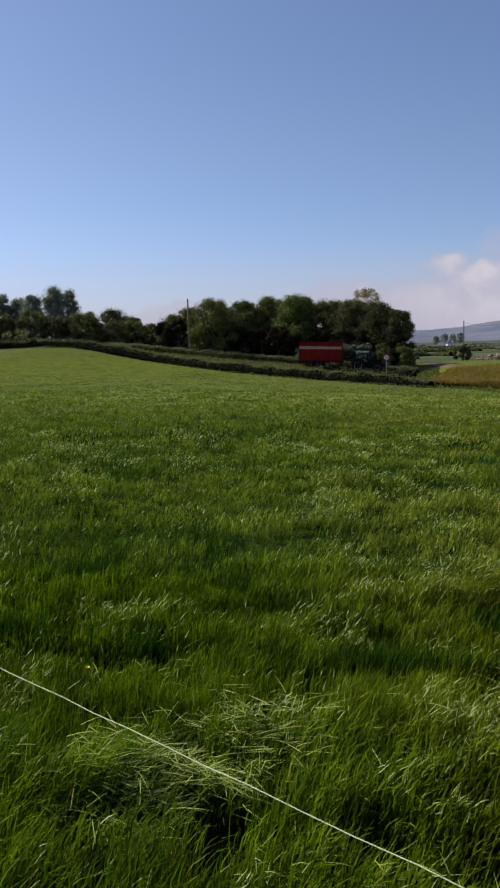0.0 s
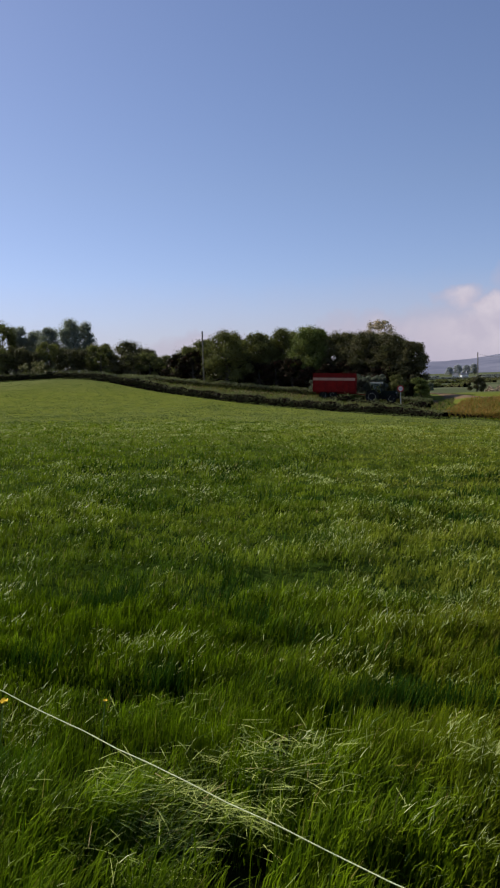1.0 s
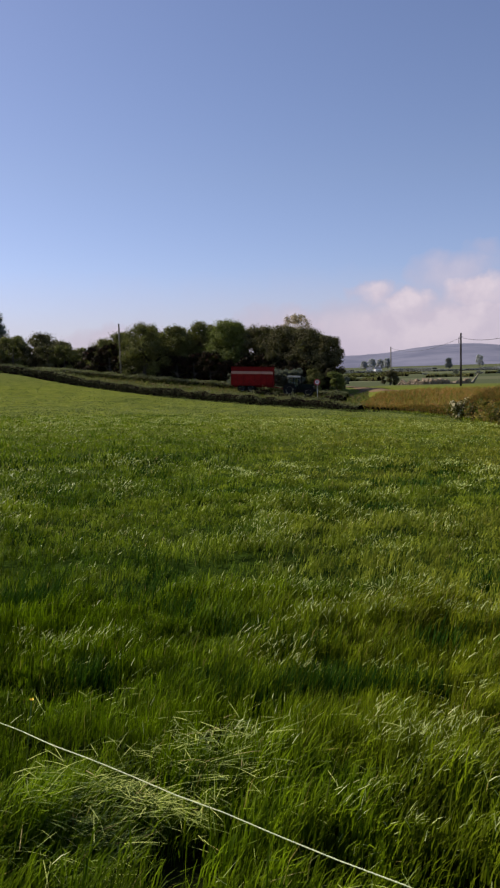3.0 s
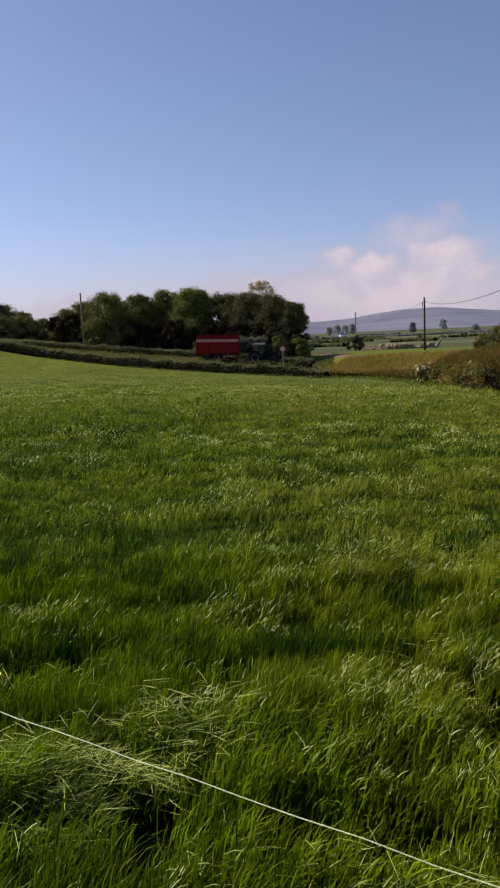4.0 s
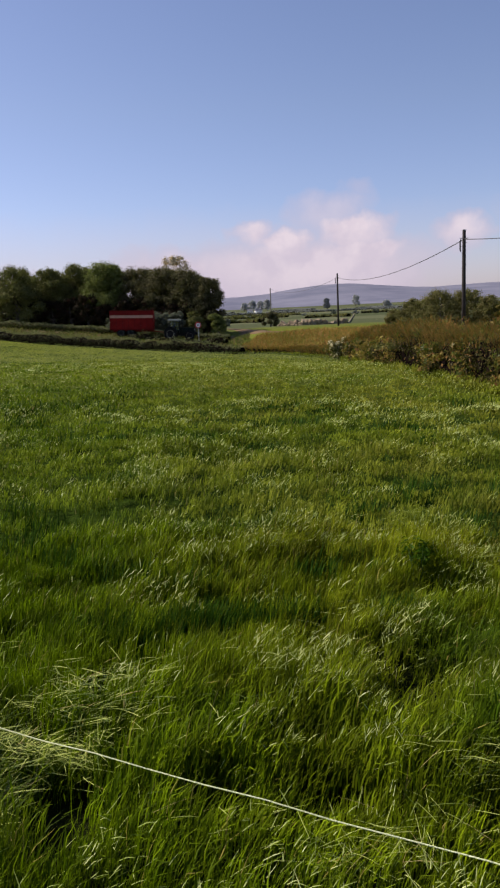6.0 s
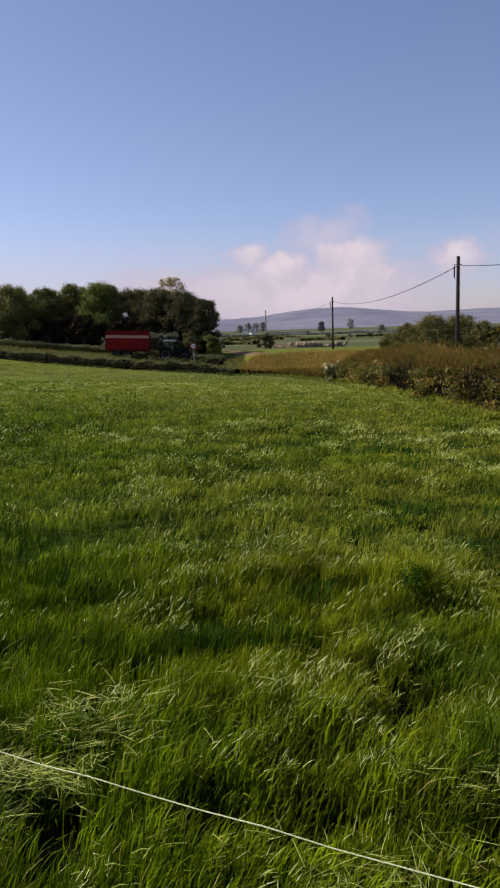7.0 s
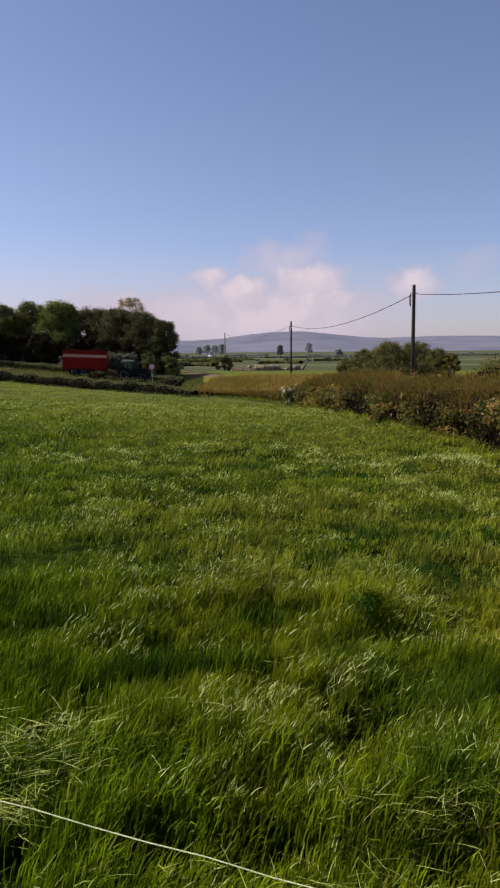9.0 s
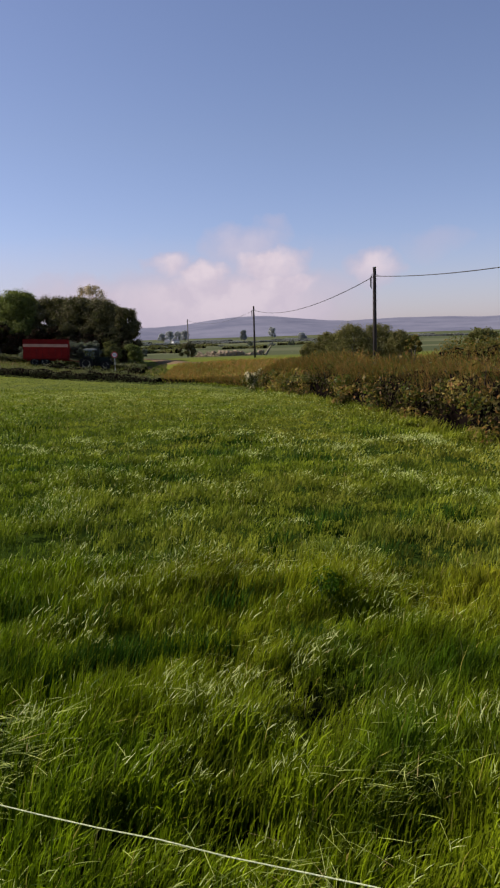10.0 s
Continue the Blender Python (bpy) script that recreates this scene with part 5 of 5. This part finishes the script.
def build_trailer(m):
    t = thing("silage_trailer", m, "red high-sided silage trailer with a pale band, hitched to a tractor", "trailer")
    L, W, floor_z, top_z = 5.8, 2.4, 1.05, 3.5
    bm = bmesh.new()
    box(bm, 0, 0, floor_z - 0.06, L, W, 0.12, 0.02)
    part("floor", bm, RED_DARK, t)
    bands = [(floor_z, 2.55, RED, "lower_side"), (2.55, 2.92, BAND, "band"), (2.92, top_z, RED_DARK, "upper_side")]
    for s in (-1, 1):
        for lo, hi, mat, nm in bands:
            bm = bmesh.new()
            box(bm, 0, s * (W / 2 - 0.03), (lo + hi) / 2, L - (0.1 if nm == "upper_side" else 0), 0.06, hi - lo - 0.006, 0.012)
            part(nm, bm, mat, t)
        for i in range(8):
            bm = bmesh.new()
            x = -L / 2 + 0.06 + i * (L - 0.12) / 7
            box(bm, x, s * (W / 2 + 0.02), (floor_z + 2.55) / 2, 0.07, 0.05, 1.48, 0.012)
            part("upright", bm, RED_DARK, t)
        for z in (floor_z, top_z):
            bm = bmesh.new()
            box(bm, 0, s * (W / 2 + 0.03), z, L, 0.09, 0.09, 0.015)
            part("rail", bm, RED_DARK, t)
    for x, nm in ((L / 2, "headboard"), (-L / 2, "tailgate")):
        bm = bmesh.new()
        box(bm, x, 0, (floor_z + top_z) / 2, 0.07, W - 0.13, top_z - floor_z, 0.015)
        part(nm, bm, RED, t)
    for s in (-0.45, 0.45):
        bm = bmesh.new()
        box(bm, 0.2, s, floor_z - 0.22, L * 0.95, 0.12, 0.22, 0.015)
        part("chassis_beam", bm, RED_DARK, t)
    bm = bmesh.new()
    tube(bm, [(L / 2 - 0.3, 0.4, 0.8), (L / 2 + 1.35, 0, 0.6)], 0.06, 8)
    tube(bm, [(L / 2 - 0.3, -0.4, 0.8), (L / 2 + 1.35, 0, 0.6)], 0.06, 8)
    part("drawbar", bm, RED_DARK, t)
    for x in (-1.45, -0.15):
        bm = bmesh.new()
        tube(bm, [(x, -1.0, 0.55), (x, 1.0, 0.55)], 0.06, 8)
        part("axle", bm, BLACK, t)
        for s in (-1, 1):
            wheel(t, x, s * 0.98, 0.55, 0.42, RIM)


def build_tractor(m):
    t = thing("tractor", m, "dark green farm tractor with a pale cab roof on the lane", "tractor")
    bm = bmesh.new()
    box(bm, 1.35, 0, 1.28, 1.9, 0.82, 0.75, 0.10)
    box(bm, 2.2, 0, 1.12, 0.35, 0.74, 0.6, 0.09)
    part("bonnet", bm, GREEN, t, "dark green bonnet", smooth=False)
    bm = bmesh.new()
    box(bm, 2.385, 0, 1.18, 0.03, 0.56, 0.46, 0.01)
    part("grille", bm, BLACK, t)
    for s in (-1, 1):
        bm = bmesh.new()
        box(bm, 2.39, s * 0.24, 1.40, 0.04, 0.16, 0.12, 0.02)
        part("headlight", bm, WHITE, t, "pale headlight")
    bm = bmesh.new()
    box(bm, 0.7, 0, 0.78, 3.5, 0.52, 0.5, 0.05)
    part("chassis", bm, BLACK, t)
    cab = new("cab")
    cab.parent = t
    for x, s in ((0.42, 1), (0.42, -1), (-0.98, 1), (-0.98, -1), (-0.3, 1), (-0.3, -1)):
        bm = bmesh.new()
        tube(bm, [(x, s * 0.74, 1.15), (x * 0.92, s * 0.68, 2.55)], 0.045, 6)
        part("pillar", bm, BLACK, cab)
    for s in (-1, 1):
        bm = bmesh.new()
        box(bm, -0.28, s * 0.715, 1.95, 1.3, 0.012, 1.1, 0.0)
        pane = part("pane", bm, GLASS, cab, "cab window glass")
        pane.visible_shadow = False
    for x in (0.42, -0.95):
        bm = bmesh.new()
        box(bm, x, 0, 1.95, 0.012, 1.36, 1.1, 0.0)
        pane = part("pane", bm, GLASS, cab, "cab window glass")
        pane.visible_shadow = False
    bm = bmesh.new()
    box(bm, -0.28, 0, 1.2, 1.5, 1.45, 0.4, 0.05)
    part("cab_floor", bm, GREEN, cab)
    bm = bmesh.new()
    box(bm, -0.6, 0, 1.65, 0.5, 0.5, 0.5, 0.08)
    box(bm, -0.82, 0, 2.0, 0.14, 0.5, 0.5, 0.05)
    part("seat", bm, BLACK, cab)
    bm = bmesh.new()
    box(bm, -0.28, 0, 2.66, 1.75, 1.6, 0.2, 0.07, 0.93)
    part("cab_roof", bm, ROOF, t, "pale cab roof")
    bm = bmesh.new()
    tube(bm, [(0.75, 0.46, 1.4), (0.75, 0.46, 2.6), (0.70, 0.46, 2.72)], 0.05, 8)
    part("exhaust", bm, BLACK, t)
    for s in (-1, 1):
        bm = bmesh.new()
        n = 9
        for i in range(n - 1):
            a0, a1 = [radians(15 + 150 * k / (n - 1)) for k in (i, i + 1)]
            quad = [(-0.75 + 0.95 * math.cos(a), s * y, 0.86 + 0.95 * math.sin(a)) for a, y in ((a0, 0.66), (a1, 0.66), (a1, 1.2), (a0, 1.2))]
            bm.faces.new([bm.verts.new(q) for q in quad])
        bmesh.ops.remove_doubles(bm, verts=bm.verts, dist=0.001)
        bmesh.ops.solidify(bm, geom=bm.faces[:], thickness=0.04)
        part("mudguard", bm, GREEN, t)
        wheel(t, -0.75, s * 0.93, 0.86, 0.48, RIM, "rear_wheel")
        wheel(t, 1.75, s * 0.88, 0.62, 0.36, RIM, "front_wheel")
        bm = bmesh.new()
        tube(bm, [(0.45, s * 0.75, 2.1), (0.55, s * 1.15, 2.15)], 0.015, 5)
        box(bm, 0.55, s * 1.18, 2.05, 0.05, 0.16, 0.28, 0.015)
        part("mirror", bm, BLACK, t)
    bm = bmesh.new()
    box(bm, 2.65, 0, 0.85, 0.35, 0.7, 0.4, 0.05)
    part("front_weight", bm, BLACK, t)


def on_lane(az, d, turn):
    """A pose on the lane, heading along it and tilted with its slope."""
    p = spot(az, d, 0.06)
    f = Vector((math.cos(radians(turn)), math.sin(radians(turn)), 0))
    rise = ground_at(*(p + f * 1.5).xy) - ground_at(*(p - f * 1.5).xy)
    f.z = rise / 6.0
    f.normalize()
    left = Vector((0, 0, 1)).cross(f).normalized()
    up = f.cross(left)
    m = Matrix((f, left, up)).transposed().to_4x4()
    m.translation = p
    return m


build_trailer(on_lane(5.47, 103.4, -11))
build_tractor(on_lane(8.7, 100.2, -12))


# ---- stone wall by the road ----
def stone_wall():
    w = thing("stone_wall", Matrix.Identity(4), "tumbled pale limestone wall beside the road", "wall")
    kinds = []
    for i in range(4):
        bm = bmesh.new()
        bmesh.ops.create_cube(bm, size=0.95)
        bmesh.ops.bevel(bm, geom=bm.edges[:], offset=0.12, segments=1, affect="EDGES")
        for v in bm.verts:
            v.co = v.co * (0.95 + 0.45 * noise.noise(v.co * 2.1 + Vector((i * 5, 0, 0))))
        me = bpy.data.meshes.new("stone")
        bm.to_mesh(me)
        bm.free()
        me.materials.append(STONE)
        kinds.append(me)
    pts = smooth_line(polar([(16.5, 141), (17.3, 138), (18.6, 137), (20.0, 138), (21.1, 140)]), 0.42)
    for i, p in enumerate(pts):
        for row in range(3):
            if rng.random() < 0.22 * row + 0.25 * row * math.sin(i * 0.31):
                continue
            ob = new("stone", kinds[int(rng.integers(4))])
            ob.parent = w
            k = 0.4 + 0.65 * rng.random()
            ob.matrix_basis = Matrix.LocRotScale((p[0] + 0.3 * row, p[1], ground_at(*p) + 0.1 + row * 0.28), Euler((0.3 * rng.normal(), 0.3 * rng.normal(), rng.random() * 6)), (k * 1.2, k * 0.9, k * 0.65))


stone_wall()


# ---- far farmhouses ----
def farmhouse(az, d, long, deep, eaves, turn):
    b = spot(az, d)
    hs = thing("farmhouse", Matrix.Translation(b) @ pose(0, 0, 0, 0, 0, turn), "small white farmhouse with a slate roof among far fields", "house", "far farmhouses")
    bm = bmesh.new()
    box(bm, 0, 0, eaves / 2 - 0.2, long, deep, eaves + 0.4, 0)
    part("wall", bm, WHITE, hs)
    bm = bmesh.new()
    e, r = eaves, eaves + deep * 0.42
    x, y = long / 2 + 0.3, deep / 2 + 0.3
    v = [bm.verts.new(q) for q in ((-x, -y, e), (x, -y, e), (x, y, e), (-x, y, e), (-x, 0, r), (x, 0, r))]
    for f in ((0, 1, 5, 4), (2, 3, 4, 5), (0, 4, 3), (1, 2, 5), (3, 2, 1, 0)):
        bm.faces.new([v[i] for i in f])
    roof = part("roof", bm, SLATE, hs)
    for s in (-1, 1):
        bm = bmesh.new()
        box(bm, s * (long / 2 - 0.6), 0, r + 0.3, 0.7, 0.6, 1.2, 0.03)
        part("chimney", bm, WHITE, roof)
    for i in range(3):
        bm = bmesh.new()
        box(bm, (i - 1) * long * 0.3, -deep / 2 - 0.01, eaves * 0.5, 0.9, 0.06, 1.2, 0.01)
        part("window", bm, BLACK, hs)


farmhouse(14.9, 900, 8, 5.5, 3.4, 10)
farmhouse(14.3, 930, 7, 5.5, 3.2, -20)


# ---- fence twine and buttercups ----
def fence_twine():
    """White electric-fence twine, tied to plastic stakes out of view at either side."""
    a, b = Vector((-3.0, 3.69, 0.86)), Vector((2.0, -0.475, 0.85))
    f = thing("electric_fence", Matrix.Identity(4), "white electric-fence twine stretched above the grass", "fence")
    bm = bmesh.new()
    pts = []
    for i in range(61):
        t = i / 60
        p = a.lerp(b, t)
        p.z -= 0.01 * 4 * t * (1 - t)
        p.z += 0.002 * math.sin(i * 2.3)
        pts.append(p)
    tube(bm, pts, 0.00105, 6)
    part("twine", bm, TWINE, f)
    for p in (a, b):
        bm = bmesh.new()
        g = ground_at(p.x, p.y)
        tube(bm, [(p.x, p.y + 0.01, g - 0.15), (p.x, p.y + 0.01, p.z + 0.08)], 0.009, 6)
        part("stake", bm, WHITE, f, "white plastic fence stake")


fence_twine()


def buttercup(bloom=1.0):
    """A stem with five glossy petals."""
    f = thing("buttercup", Matrix.Identity(4), "yellow buttercup flower standing in the grass", "flower", "buttercups in the grass")
    bm = bmesh.new()
    tube(bm, [(0, 0, 0), (0.01, 0, 0.18), (0.03, 0.01, 0.34)], 0.0022, 5)
    part("stem", bm, CUP_STEM, f)
    for i in range(5):
        a = 2 * math.pi * i / 5
        c, s = math.cos(a), math.sin(a)
        bm = bmesh.new()
        rows = []
        for u, wd_, z in ((0.002, 0.003, 0.0), (0.009, 0.009, 0.003), (0.016, 0.010, 0.009), (0.020, 0.004, 0.014)):
            rows.append([bm.verts.new((0.03 + bloom * (u * c - k * wd_ * s), 0.01 + bloom * (u * s + k * wd_ * c), 0.34 + bloom * z)) for k in (-1, 1)])
        for p, q in zip(rows, rows[1:]):
            bm.faces.new((p[0], p[1], q[1], q[0]))
        part("petal", bm, PETAL, f)
    return f


small = buttercup(0.5)
small.matrix_world = pose(-0.73, 2.80, ground_at(-0.73, 2.80) - 0.02, 6, 4, 70)
first = buttercup()
first.matrix_world = pose(-1.09, 2.73, ground_at(-1.09, 2.73), 0, 0, 30)
for x, y, k in ((-1.02, 2.72, 1.0), (-1.12, 2.66, 0.92), (-1.04, 2.59, 0.86), (-1.13, 2.58, 0.95), (-1.17, 2.70, 1.05), (-1.06, 2.65, 1.02)):
    copy_thing(first, pose(x, y, ground_at(x, y) - 0.02, 8 * math.sin(x * 50), 8 * math.sin(y * 70), x * 900) @ Matrix.Scale(k, 4))
